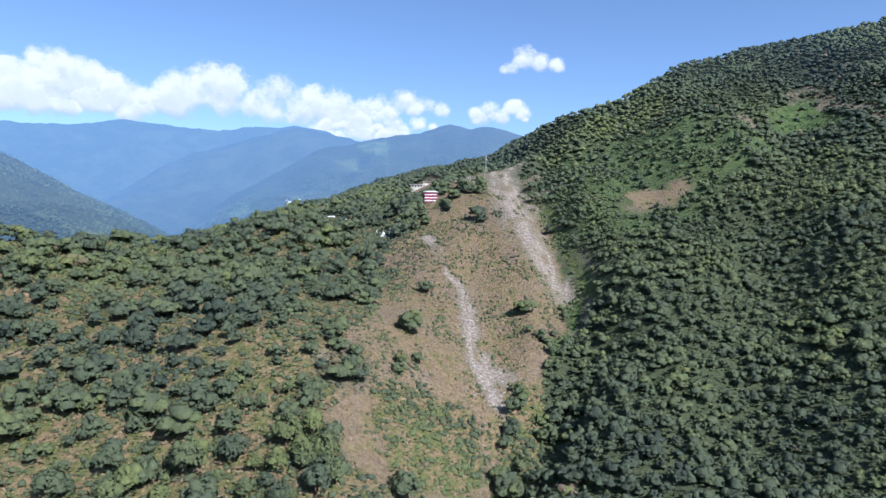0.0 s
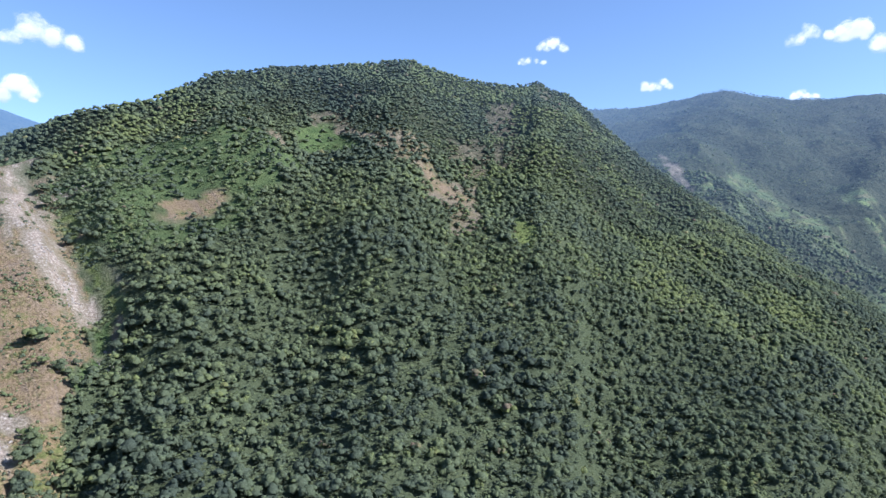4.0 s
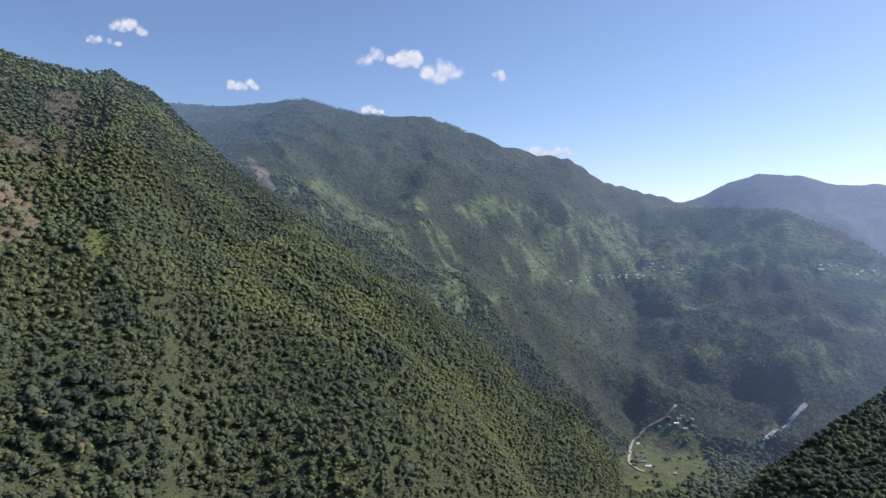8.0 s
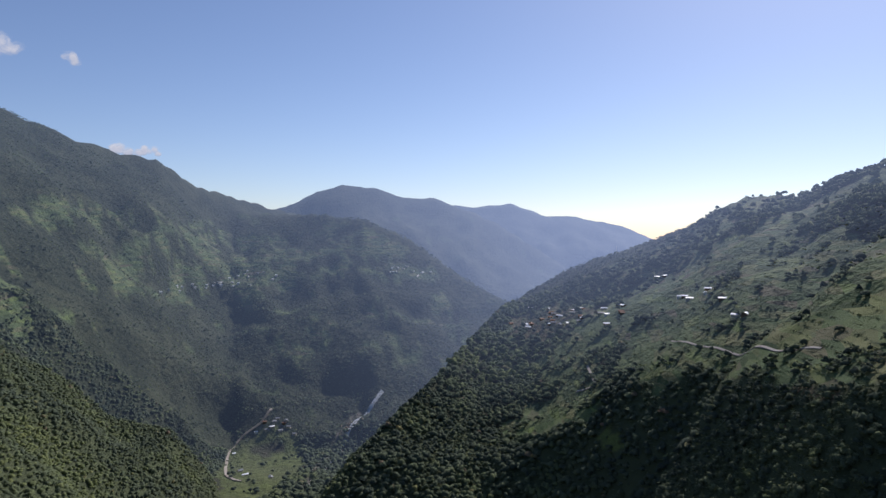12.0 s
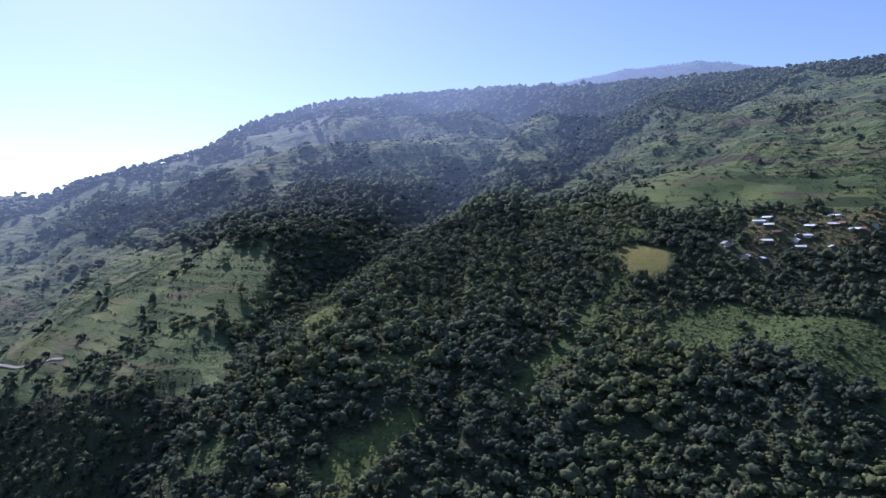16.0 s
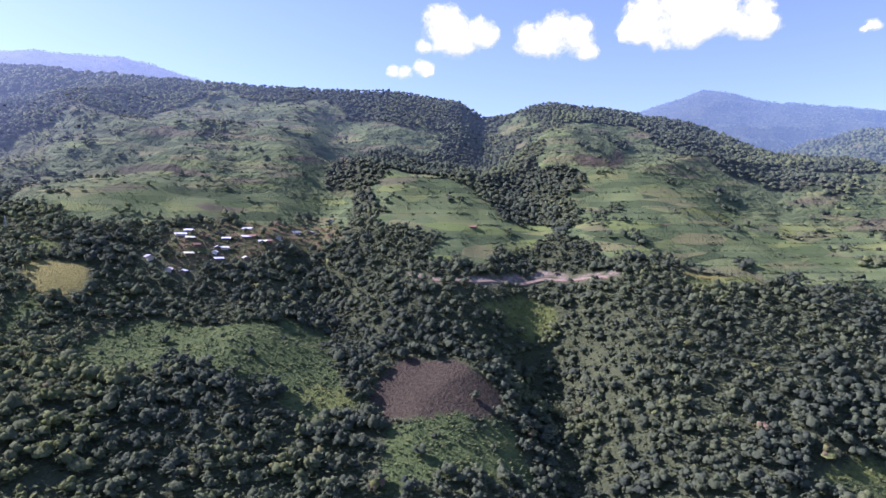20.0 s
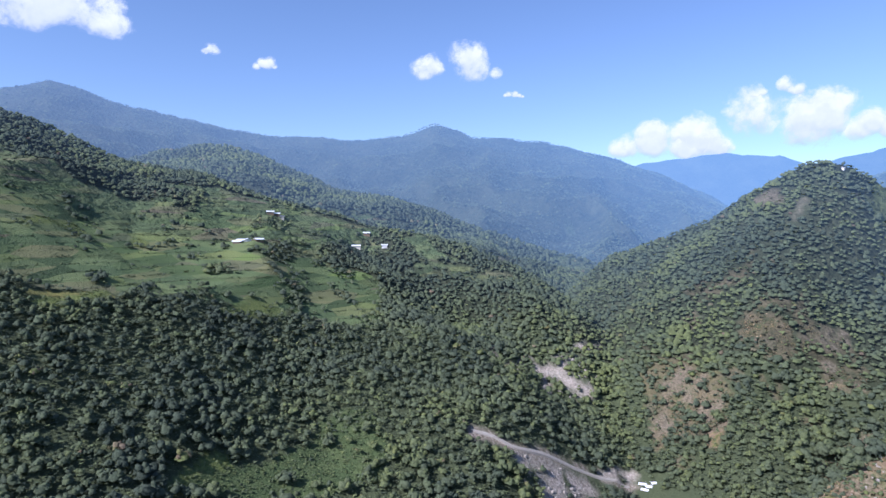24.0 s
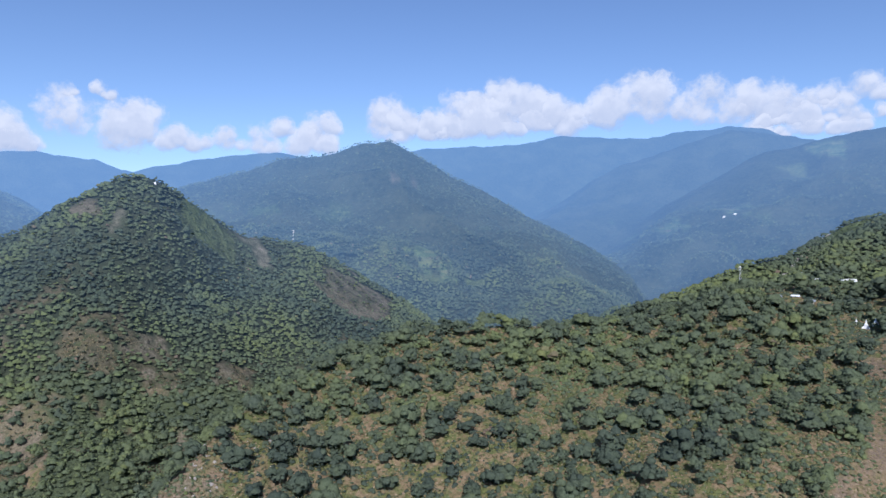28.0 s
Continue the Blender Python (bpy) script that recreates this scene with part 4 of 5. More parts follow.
# past about this distance the slopes are given a painted haze glow
FAR = 640.0


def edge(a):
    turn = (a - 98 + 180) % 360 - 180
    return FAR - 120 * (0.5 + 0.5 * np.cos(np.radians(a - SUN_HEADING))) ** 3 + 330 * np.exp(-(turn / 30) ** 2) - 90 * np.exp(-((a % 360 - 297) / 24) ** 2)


def haze_glow(x, y):
    """How much haze glow to paint on a far slope, and how near to the sun's side it is."""
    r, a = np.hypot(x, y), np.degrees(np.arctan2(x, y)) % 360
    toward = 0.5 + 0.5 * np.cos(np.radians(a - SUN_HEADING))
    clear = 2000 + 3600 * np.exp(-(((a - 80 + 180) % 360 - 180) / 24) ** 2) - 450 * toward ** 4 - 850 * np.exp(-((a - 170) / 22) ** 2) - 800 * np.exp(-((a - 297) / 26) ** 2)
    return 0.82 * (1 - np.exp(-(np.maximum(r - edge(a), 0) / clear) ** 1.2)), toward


az = np.arange(NA) * 360.0 / NA
rr = np.concatenate([np.geomspace(3, 176, 14), np.arange(180, 700, 3.5), np.arange(700, 1000, 6.0), np.geomspace(1000, 4900, 100)])
NR = len(rr)
AZ, RR = np.meshgrid(az, rr, indexing="ij")
ZZ = land(AZ, RR)
XX, YY = RR * np.sin(np.radians(AZ)), RR * np.cos(np.radians(AZ))
all_verts = np.stack([XX, YY, ZZ], -1).reshape(-1, 3)
gi, gj = np.meshgrid(np.arange(NA), np.arange(NR - 1), indexing="ij")
gi2 = (gi + 1) % NA
all_faces = np.stack([gi2 * NR + gj, gi2 * NR + gj + 1, gi * NR + gj + 1, gi * NR + gj], -1).reshape(-1, 4)
is_far = (rr[gj] > edge(az)[gi]).ravel()


def sheet(name, pick, material, hub=False):
    f = all_faces[pick]
    if hub:
        ring = np.arange(0, NA, 2)
        f = np.concatenate([f, np.stack([np.full(NA // 2, len(all_verts)), ((ring + 2) % NA) * NR, ((ring + 1) % NA) * NR, ring * NR], -1)])
    pool = np.concatenate([all_verts, [[0, 0, float(ZZ[:, 0].mean())]]])
    used, back = np.unique(f, return_inverse=True)
    v = pool[used]
    ob = new(name, mesh_from(name, v, back.reshape(f.shape), [material]))
    kinds, _ = cover(v[:, 0], v[:, 1], v[:, 2])
    for k in KINDS:
        add_values(ob.data, k, kinds[k])
    amount, toward = haze_glow(v[:, 0], v[:, 1])
    add_values(ob.data, "haze_glow", amount)
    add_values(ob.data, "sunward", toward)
    return ob


ground = tagged(sheet("ground", ~is_far, m_ground, True), "steep wooded valley slopes with terraced green fields", "ground", kind="structure")
backdrop = tagged(sheet("backdrop", is_far, m_distance), "middle and far wooded mountain slopes with painted blue haze", "mountains", kind="structure")

# ---- woods ----
rng = np.random.default_rng(7)
PHI = (1 + 5 ** 0.5) / 2
ICO_V = np.array([(-1, PHI, 0), (1, PHI, 0), (-1, -PHI, 0), (1, -PHI, 0), (0, -1, PHI), (0, 1, PHI), (0, -1, -PHI), (0, 1, -PHI), (PHI, 0, -1), (PHI, 0, 1), (-PHI, 0, -1), (-PHI, 0, 1)]) / (1 + PHI * PHI) ** 0.5
ICO_F = np.array([[i, j, k] for i in range(12) for j in range(i + 1, 12) for k in range(j + 1, 12)
                  if max(np.linalg.norm(ICO_V[i] - ICO_V[j]), np.linalg.norm(ICO_V[j] - ICO_V[k]), np.linalg.norm(ICO_V[i] - ICO_V[k])) < 1.1])
flip = np.einsum("ij,ij->i", np.cross(ICO_V[ICO_F[:, 1]] - ICO_V[ICO_F[:, 0]], ICO_V[ICO_F[:, 2]] - ICO_V[ICO_F[:, 0]]), ICO_V[ICO_F].mean(1)) < 0
ICO_F[flip] = ICO_F[flip][:, ::-1]
ICO_F = ICO_F[ICO_V[ICO_F].mean(1)[:, 2] > -0.6]  # nothing is seen from below



BLOB_V = ICO_V * np.where(ICO_V[:, 2:] < 0, np.array([1, 1, 0.4]), 1.0)  # crowns are flat below
CAP_F = ICO_F[ICO_V[ICO_F].mean(1)[:, 2] > -0.3]
TOP_F = ICO_F[ICO_V[ICO_F].mean(1)[:, 2] > -0.1]

skyline = {}
for eye_z in (0.0, 58.0):
    slope = (ZZ - eye_z) / RR
    skyline[eye_z] = np.maximum.accumulate(slope, axis=1)


def in_sight(x, y, z):
    """Whether a treetop stands clear of the nearer ground."""
    a, r = np.degrees(np.arctan2(x, y)) % 360, np.hypot(x, y)
    i = np.round(a * NA / 360).astype(int) % NA
    j = np.clip(np.searchsorted(rr, r * 0.985) - 1, 0, NR - 1)
    seen = np.zeros(len(x), bool)
    for eye_z, top in skyline.items():
        seen |= (z + 9 - eye_z) / r >= top[i, j]
    return seen


def scatter(lo, hi, space, hidden_share, scrub=False, stray=0.42):
    """Tree places between two distances: x, y, z and size."""
    out = []
    r = lo
    while r < hi:
        n = int(2 * math.pi * r / space)
        a = (np.arange(n) + rng.uniform(-stray, stray, n) + rng.uniform()) * 2 * math.pi / n
        d = r + rng.uniform(-stray, stray, n) * space
        out.append(np.stack([d * np.sin(a), d * np.cos(a)], 1))
        r += space
    xy = np.concatenate(out)
    z = land_xy(xy[:, 0], xy[:, 1])
    kinds, dens = cover(xy[:, 0], xy[:, 1], z)
    open_hill = (kinds["scrub"] + kinds["dry"] > 0.5) & (np.abs((np.degrees(np.arctan2(xy[:, 0], xy[:, 1])) + 208) % 360 - 180) < 42)
    keep = (rng.uniform(size=len(z)) < dens) & (open_hill if scrub else ~open_hill)
    xy, z = xy[keep], z[keep]
    keep = in_sight(xy[:, 0], xy[:, 1], z) | (rng.uniform(size=len(z)) < hidden_share)
    xy, z = xy[keep], z[keep]
    size = space * (0.46 + 0.36 * rng.uniform(size=len(z)) ** 1.8) * (1 + 0.3 * rough(xy[:, 0], xy[:, 1], 30, 2, 71))
    az = np.degrees(np.arctan2(xy[:, 0], xy[:, 1])) % 360
    broad = (az > 92) & (az < 182) & (np.hypot(xy[:, 0], xy[:, 1]) > 540)
    size = size * np.where(broad, 1.5, np.where(np.hypot(xy[:, 0], xy[:, 1]) < 540, 1.1, 1.0))
    return np.column_stack([xy, z, size])[~broad | (rng.uniform(size=len(z)) < 0.48)]


def sprays(mid, facing, size):
    """Loose leaf sprays: one ragged three-cornered blade each, roughly facing outwards."""
    n = len(mid)
    facing = facing + rng.normal(size=(n, 3)) * 0.3
    facing /= np.linalg.norm(facing, axis=1, keepdims=True)
    side = np.cross(facing, rng.normal(size=(n, 3)))
    side /= np.linalg.norm(side, axis=1, keepdims=True) + 1e-9
    other = np.cross(facing, side)
    corners = []
    for k in range(3):
        a = 2 * math.pi * k / 3 + rng.uniform(-0.5, 0.5, n)
        d = size * rng.uniform(0.6, 1.35, n)
        corners.append(mid + side * (np.cos(a) * d)[:, None] + other * (np.sin(a) * d)[:, None])
    return np.stack(corners, 1).reshape(-1, 3)


def crowns(places, lumps, leaves, leaf_size):
    """One mesh of crowns: uneven clumps, wrapped in loose sprays of leaves. No lumps: a single rough cap."""
    n = len(places)
    size = places[:, 3][:, None, None]
    tint_tree = np.clip(0.4 + 0.09 * rng.normal(size=n) + 0.44 * rough(places[:, 0], places[:, 1], 38, 3, 81) + 0.4 * rough(places[:, 0], places[:, 1], 190, 3, 85), 0, 0.74)
    odd = rng.uniform(size=n)
    tint_tree = np.where(odd > 0.99, rng.uniform(0.82, 1.0, n), tint_tree)
    # each crown is drawn out one way and leans
    pull = rng.uniform(0.75, 1.3, (n, 1, 3)) * np.array([1, 1, 0.95])
    ball = BLOB_V[None] * rng.uniform(0.6, 1.3, (n, 12, 1)) * pull
    v = (places[:, None, :3] + (ball * (0.72 if lumps else 1.0) + np.array([0, 0, 0.55])) * size).reshape(-1, 3)
    f = ((CAP_F if lumps else TOP_F)[None] + 12 * np.arange(n)[:, None, None]).reshape(-1, 3)
    # the core under the clumps gets a darker tint, inner shade put into colour
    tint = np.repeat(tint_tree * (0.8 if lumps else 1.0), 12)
    if lumps:
        # clumps of foliage over the crown, each a ragged cap
        way = rng.normal(size=(n, lumps, 3))
        way[..., 2] = np.abs(way[..., 2]) * 0.9 - 0.1
        way /= np.linalg.norm(way, axis=-1, keepdims=True)
        centre = (way * rng.uniform(0.45, 0.85, (n, lumps, 1)) * pull + np.array([0, 0, 0.6])) * size
        radius = (rng.uniform(0.24, 0.5, (n, lumps))[..., None, None]) * size[..., None]
        bud = BLOB_V[None, None] * rng.uniform(0.65, 1.3, (n, lumps, 12, 1))
        bv = (places[:, None, None, :3] + centre[:, :, None, :] + bud * radius).reshape(-1, 3)
        f = np.concatenate([f, (CAP_F[None] + len(v) + 12 * np.arange(n * lumps)[:, None, None]).reshape(-1, 3)])
        v = np.concatenate([v, bv])
        tint = np.concatenate([tint, np.repeat(np.clip(tint_tree[:, None] + rng.normal(size=(n, lumps)) * 0.07, 0, 1).ravel(), 12)])
    if leaves:
        way = rng.normal(size=(n, leaves, 3))
        way[..., 2] = np.abs(way[..., 2]) * 0.95 - 0.15
        way /= np.linalg.norm(way, axis=-1, keepdims=True)
        turn = np.arctan2(way[..., 1], way[..., 0])
        uneven = 1 + 0.16 * np.sin(2 * turn + rng.uniform(0, 6.3, (n, 1))) + 0.12 * np.sin(5 * turn + rng.uniform(0, 6.3, (n, 1)))
        mid = places[:, None, :3] + (way * (rng.uniform(0.8, 1.15, (n, leaves)) * uneven)[..., None] * pull + np.array([0, 0, 0.58])) * size
        tri = sprays(mid.reshape(-1, 3), way.reshape(-1, 3) + np.array([0, 0, 0.35]), leaf_size * np.repeat(np.sqrt(places[:, 3] / 3.0), leaves))
        f = np.concatenate([f, (np.arange(n * leaves * 3) + len(v)).reshape(-1, 3)])
        v = np.concatenate([v, tri])
        tint = np.concatenate([tint, np.repeat(tint_tree, leaves * 3)])
    return v, f, tint


def forest(places, lumps, leaves, leaf_size, label, name="forest", tall=0.0):
    places = places + np.column_stack([np.zeros((len(places), 2)), tall * rng.uniform(-0.1, 1, len(places)), np.zeros(len(places))])
    a, r = np.degrees(np.arctan2(places[:, 0], places[:, 1])) % 360, np.hypot(places[:, 0], places[:, 1])
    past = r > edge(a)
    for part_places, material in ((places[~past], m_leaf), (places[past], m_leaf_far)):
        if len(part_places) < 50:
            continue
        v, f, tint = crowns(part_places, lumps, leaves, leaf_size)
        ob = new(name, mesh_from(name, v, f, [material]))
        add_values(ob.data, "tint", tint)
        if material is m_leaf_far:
            amount, toward = haze_glow(v[:, 0], v[:, 1])
            add_values(ob.data, "haze_glow", amount)
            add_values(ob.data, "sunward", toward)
        tagged(ob, label, name, kind="stuff")


single = scatter(150, 570, 7.6, 0.05, True, 0.7)
single[:, 3] *= rng.uniform(0.6, 1.2, len(single))
single = single[np.argsort(np.hypot(single[:, 0], single[:, 1]))]
lone_trees = single[:300]
forest(single[300:], 8, 70, 0.46, "scattered dark green trees on the dry hill", tall=1.2)
forest(scatter(170, 390, 5.4, 0.0, stray=1.1), 3, 9, 0.85, "dense dark green broadleaf forest canopy", tall=1.8)
forest(scatter(390, 540, 4.6, 0.0, stray=1.1), 1, 6, 0.75, "dense dark green forest on the middle slopes", tall=1.4)
forest(scatter(540, 960, 3.5, 0.0, stray=1.1), 0, 1, 0.8, "dense dark green forest on the upper slopes", tall=1.0)
forest(scatter(960, 1400, 5.0, 0.0, stray=1.1), 0, 0, 1.2, "green forest on far valley slopes with painted haze", tall=1.4)


def far_canopy(n, lo, hi, size):
    """The woods past a mile: one ragged blade of canopy for each crown."""
    a, d = rng.uniform(0, 2 * math.pi, n), np.sqrt(rng.uniform(lo ** 2, hi ** 2, n))
    x, y = d * np.sin(a), d * np.cos(a)
    z = land_xy(x, y)
    _, dens = cover(x, y, z)
    keep = in_sight(x, y, z - 8) & (rng.uniform(size=n) < dens)
    x, y, z = x[keep], y[keep], z[keep]
    m = len(x)
    out = -np.column_stack([x, y, np.zeros(m)]) / np.hypot(x, y)[:, None]
    v = sprays(np.column_stack([x, y, z + rng.uniform(0.0, 1.0, m)]), out * 0.5 + np.array([0, 0, 0.9]), size * rng.uniform(0.5, 1.4, m))
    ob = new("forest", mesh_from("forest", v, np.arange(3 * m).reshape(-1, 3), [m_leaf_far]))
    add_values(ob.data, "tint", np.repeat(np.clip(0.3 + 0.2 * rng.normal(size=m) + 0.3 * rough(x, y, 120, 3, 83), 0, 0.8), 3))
    amount, toward = haze_glow(v[:, 0], v[:, 1])
    add_values(ob.data, "haze_glow", amount)
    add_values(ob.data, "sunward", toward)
    tagged(ob, "blue green woods on distant hillsides with painted haze", "forest", kind="stuff")


far_canopy(440000, 1300, 2500, 3.3)


def undergrowth(n, lo, hi, size):
    """Leafy growth that fills the gaps between the crowns and roughens the crops."""
    a, d = rng.uniform(0, 2 * math.pi, n), np.sqrt(rng.uniform(lo ** 2, hi ** 2, n))
    x, y = d * np.sin(a), d * np.cos(a)
    z = land_xy(x, y)
    keep = in_sight(x, y, z - 6)
    x, y, z = x[keep], y[keep], z[keep]
    kinds, dens = cover(x, y, z)
    wild = (dens > 0.5) & (kinds["scrub"] < 0.5)
    crop = (kinds["green"] > 0.5) | (kinds["lime"] > 0.5) | (kinds["scrub"] > 0.5)
    level = np.abs((z + 2.4) % 4.8 - 2.4)
    hedge = (kinds["field"] > 0.5) & (level < 0.55) & (rough(x, y, 26, 2, 77) > -0.25)
    keep = wild | hedge | crop | ((kinds["field"] > 0.5) & (rng.uniform(size=len(x)) < 0.06))
    x, y, z, wild, hedge = x[keep], y[keep], z[keep], wild[keep], hedge[keep]
    m = len(x)
    mid = np.column_stack([x, y, z + np.where(wild, rng.uniform(0.3, 2.6, m), rng.uniform(0.05, 0.9, m))])
    v = sprays(mid, np.tile([0.0, 0.0, 1.4], (m, 1)), np.where(wild, size, np.where(hedge, size * 0.85, size * 0.75)) * rng.uniform(0.6, 1.4, m))
    ob = new("undergrowth", mesh_from("undergrowth", v, np.arange(3 * m).reshape(-1, 3), [m_leaf]))
    tint = np.where(wild | hedge, rng.uniform(0.15, 0.66, m), rng.uniform(0.4, 0.72, m))
    add_values(ob.data, "tint", np.repeat(tint, 3))
    tagged(ob, "low leafy growth between trees and crops", "undergrowth", kind="stuff")


undergrowth(210000, 180, 520, 1.25)
undergrowth(80000, 520, 900, 2.2)


def hedges(n):
    """Bushy growth along the terrace banks of the farmland."""
    a, d = np.radians(rng.uniform(114, 264, n)), np.sqrt(rng.uniform(400 ** 2, 980 ** 2, n))
    x, y = d * np.sin(a), d * np.cos(a)
    z = land_xy(x, y)
    level = np.abs((z + 2.4) % 4.8 - 2.4)
    keep = (level < 0.32) & (rough(x, y, 34, 2, 77) > -0.1) & in_sight(x, y, z - 6)
    x, y, z = x[keep], y[keep], z[keep]
    kinds, _ = cover(x, y, z)
    keep = kinds["field"] > 0.5
    x, y, z = x[keep], y[keep], z[keep]
    m = len(x)
    v = sprays(np.column_stack([x, y, z + rng.uniform(0.1, 1.0, m)]), np.tile([0.0, 0.0, 1.0], (m, 1)), rng.uniform(0.6, 1.5, m))
    ob = new("hedges", mesh_from("hedges", v, np.arange(3 * m).reshape(-1, 3), [m_leaf], False))
    add_values(ob.data, "tint", np.repeat(rng.uniform(0.0, 0.6, m), 3))
    tagged(ob, "bushy green growth along terrace banks", "hedge", kind="stuff")


hedges(330000)


def shrubs():
    """Low bushes over the dry hill and the farmland banks."""
    x, y = [], []
    for n, a0, a1, r0, r1 in ((26000, -66, 12, 150, 560), (24000, 114, 264, 280, 900), (14000, 264, 322, 300, 860), (9000, 12, 55, 300, 860), (11000, -7, 14, 250, 600)):
        a, d = np.radians(rng.uniform(a0, a1, n)), np.sqrt(rng.uniform(r0 ** 2, r1 ** 2, n))
        x, y = np.append(x, d * np.sin(a)), np.append(y, d * np.cos(a))
    z = land_xy(x, y)
    kinds, dens = cover(x, y, z)
    patch = rough(x, y, 14, 2, 91)
    want = np.where(kinds["scrub"] > 0.5, 0.75 + patch, 0) + np.where(kinds["dry"] > 0.5, np.where(kinds["rock"] > 0, 0.8, 0.34) + 0.8 * patch, 0) + np.where(kinds["green"] + kinds["lime"] > 0.5, 0.7 * patch + 0.3, 0) + np.where(kinds["field"] > 0.5, 0.7 * patch - 0.26, 0)
    keep = (rng.uniform(size=len(x)) < want) & in_sight(x, y, z)
    size = rng.uniform(0.6, 1.7, len(x)) * np.where(kinds["dry"] > 0.5, 0.7, 1.0)
    return np.column_stack([x, y, z - 0.3 * size, size])[keep]


forest(shrubs(), 0, 3, 0.7, "low olive green bushes among dry grass", "shrubs")

m_straw, nt, bs = soft("dry_grass", 0.9, 0.1)
island = nt.nodes.new("ShaderNodeNewGeometry").outputs["Random Per Island"]
nt.links.new(ramp(nt, island, (0.0, (0.11, 0.105, 0.042)), (0.35, (0.18, 0.145, 0.07)), (0.75, (0.25, 0.185, 0.105)), (1.0, (0.3, 0.225, 0.15))), bs.inputs["Base Color"])


def dry_grass(n):
    """Tall dry tufts over the open hill and the slide."""
    a, d = np.radians(rng.uniform(-68, 12, n)), np.sqrt(rng.uniform(170 ** 2, 590 ** 2, n))
    x, y = d * np.sin(a), d * np.cos(a)
    z = land_xy(x, y)
    kinds, _ = cover(x, y, z)
    open_ground = np.maximum(kinds["scrub"], kinds["dry"]) * (1 - np.maximum(kinds["bare"], kinds["rock"]))
    keep = (open_ground > 0.5) & in_sight(x, y, z - 6) & (rng.uniform(size=n) < 0.6 + 0.6 * rough(x, y, 12, 2, 93))
    x, y, z = x[keep], y[keep], z[keep]
    m = len(x)
    v = sprays(np.column_stack([x, y, z + rng.uniform(0.1, 0.5, m)]), np.tile([0.0, -0.5, 1.2], (m, 1)), rng.uniform(0.3, 0.85, m) * (1 + 0.4 * rough(x, y, 9, 2, 97)))
    ob = new("dry_grass", mesh_from("dry_grass", v, np.arange(3 * m).reshape(-1, 3), [m_straw]))
    tagged(ob, "tall yellow brown dry grass on open slopes", "grass", kind="stuff")


dry_grass(190000)

# ---- things ----
def part(name, bm, material, parent, label=""):
    me = bpy.data.meshes.new(name)
    bm.to_mesh(me)
    bm.free()
    me.materials.append(material)
    ob = new(name, me)
    ob.parent = parent
    return tagged(ob, label) if label else ob


def box(bm, x0, x1, y0, y1, z0, z1):
    m = Matrix.LocRotScale(((x0 + x1) / 2, (y0 + y1) / 2, (z0 + z1) / 2), None, (x1 - x0, y1 - y0, z1 - z0))
    bmesh.ops.create_cube(bm, size=1, matrix=m)


def ring_stack(bm, profile, sides=16):
    """A turned shape from rows of (radius, height)."""
    rows = [[bm.verts.new((r * math.cos(2 * math.pi * k / sides), r * math.sin(2 * math.pi * k / sides), z)) for k in range(sides)] for r, z in profile]
    for a, b in zip(rows[:-1], rows[1:]):
        for k in range(sides):
            bm.faces.new((a[k], a[(k + 1) % sides], b[(k + 1) % sides], b[k]))
    bm.faces.new(rows[0][::-1])
    bm.faces.new(rows[-1])


def rod(bm, a, b, r0, r1, sides=6):
    a, b = Vector(a), Vector(b)
    m = Matrix.Translation((a + b) / 2) @ (b - a).to_track_quat("Z", "Y").to_matrix().to_4x4()
    bmesh.ops.create_cone(bm, cap_ends=True, segments=sides, radius1=r0, radius2=r1, depth=(b - a).length, matrix=m)


def stand(a, d, sink=0.4, turn=0.0, size=1.0):
    """The pose of a thing that stands on the ground at a heading and distance."""
    x, y = spot(a, d)
    return Matrix.LocRotScale((x, y, float(land_xy(np.array(x), np.array(y))) - sink), Euler((0, 0, radians(turn))), (size, size, size))


def put(ob, a, d, sink=0.4, turn=0.0):
    ob.matrix_world = stand(a, d, sink, turn)
    return ob


# trees that stand alone on the dry hill
def make_tree(seed):
    r = np.random.default_rng(seed)
    tree = new("tree")
    bm = bmesh.new()
    lean = r.uniform(-0.4, 0.4, 2)
    rod(bm, (0, 0, -1.2), (lean[0] * 0.5, lean[1] * 0.5, 1.6), 0.26, 0.2)
    rod(bm, (lean[0] * 0.5, lean[1] * 0.5, 1.6), (lean[0], lean[1], 3.4), 0.2, 0.13)
    for k in range(5):
        a = 2 * math.pi * (k + r.uniform(0, 0.6)) / 5
        rod(bm, (lean[0] * 0.5, lean[1] * 0.5, 1.4 + 0.3 * k), (math.cos(a) * 2.0, math.sin(a) * 2.0, 3.0 + r.uniform(0, 1.4)), 0.1, 0.04, 5)
    part("trunk", bm, m_bark, tree)
    global rng
    kept, rng = rng, r
    v, f, _ = crowns(np.array([[0, 0, 1.1, 3.4]]), 16, 280, 0.44)
    rng = kept
    me = mesh_from("crown", v, f, [m_leaf_thing])
    crown = new("crown", me)
    crown.parent = tree
    return tagged(tree, "dark green broadleaf tree standing among dry grass and scrub", "tree", "trees on the dry hill")


kinds_of_tree = [make_tree(200 + k) for k in range(7)]
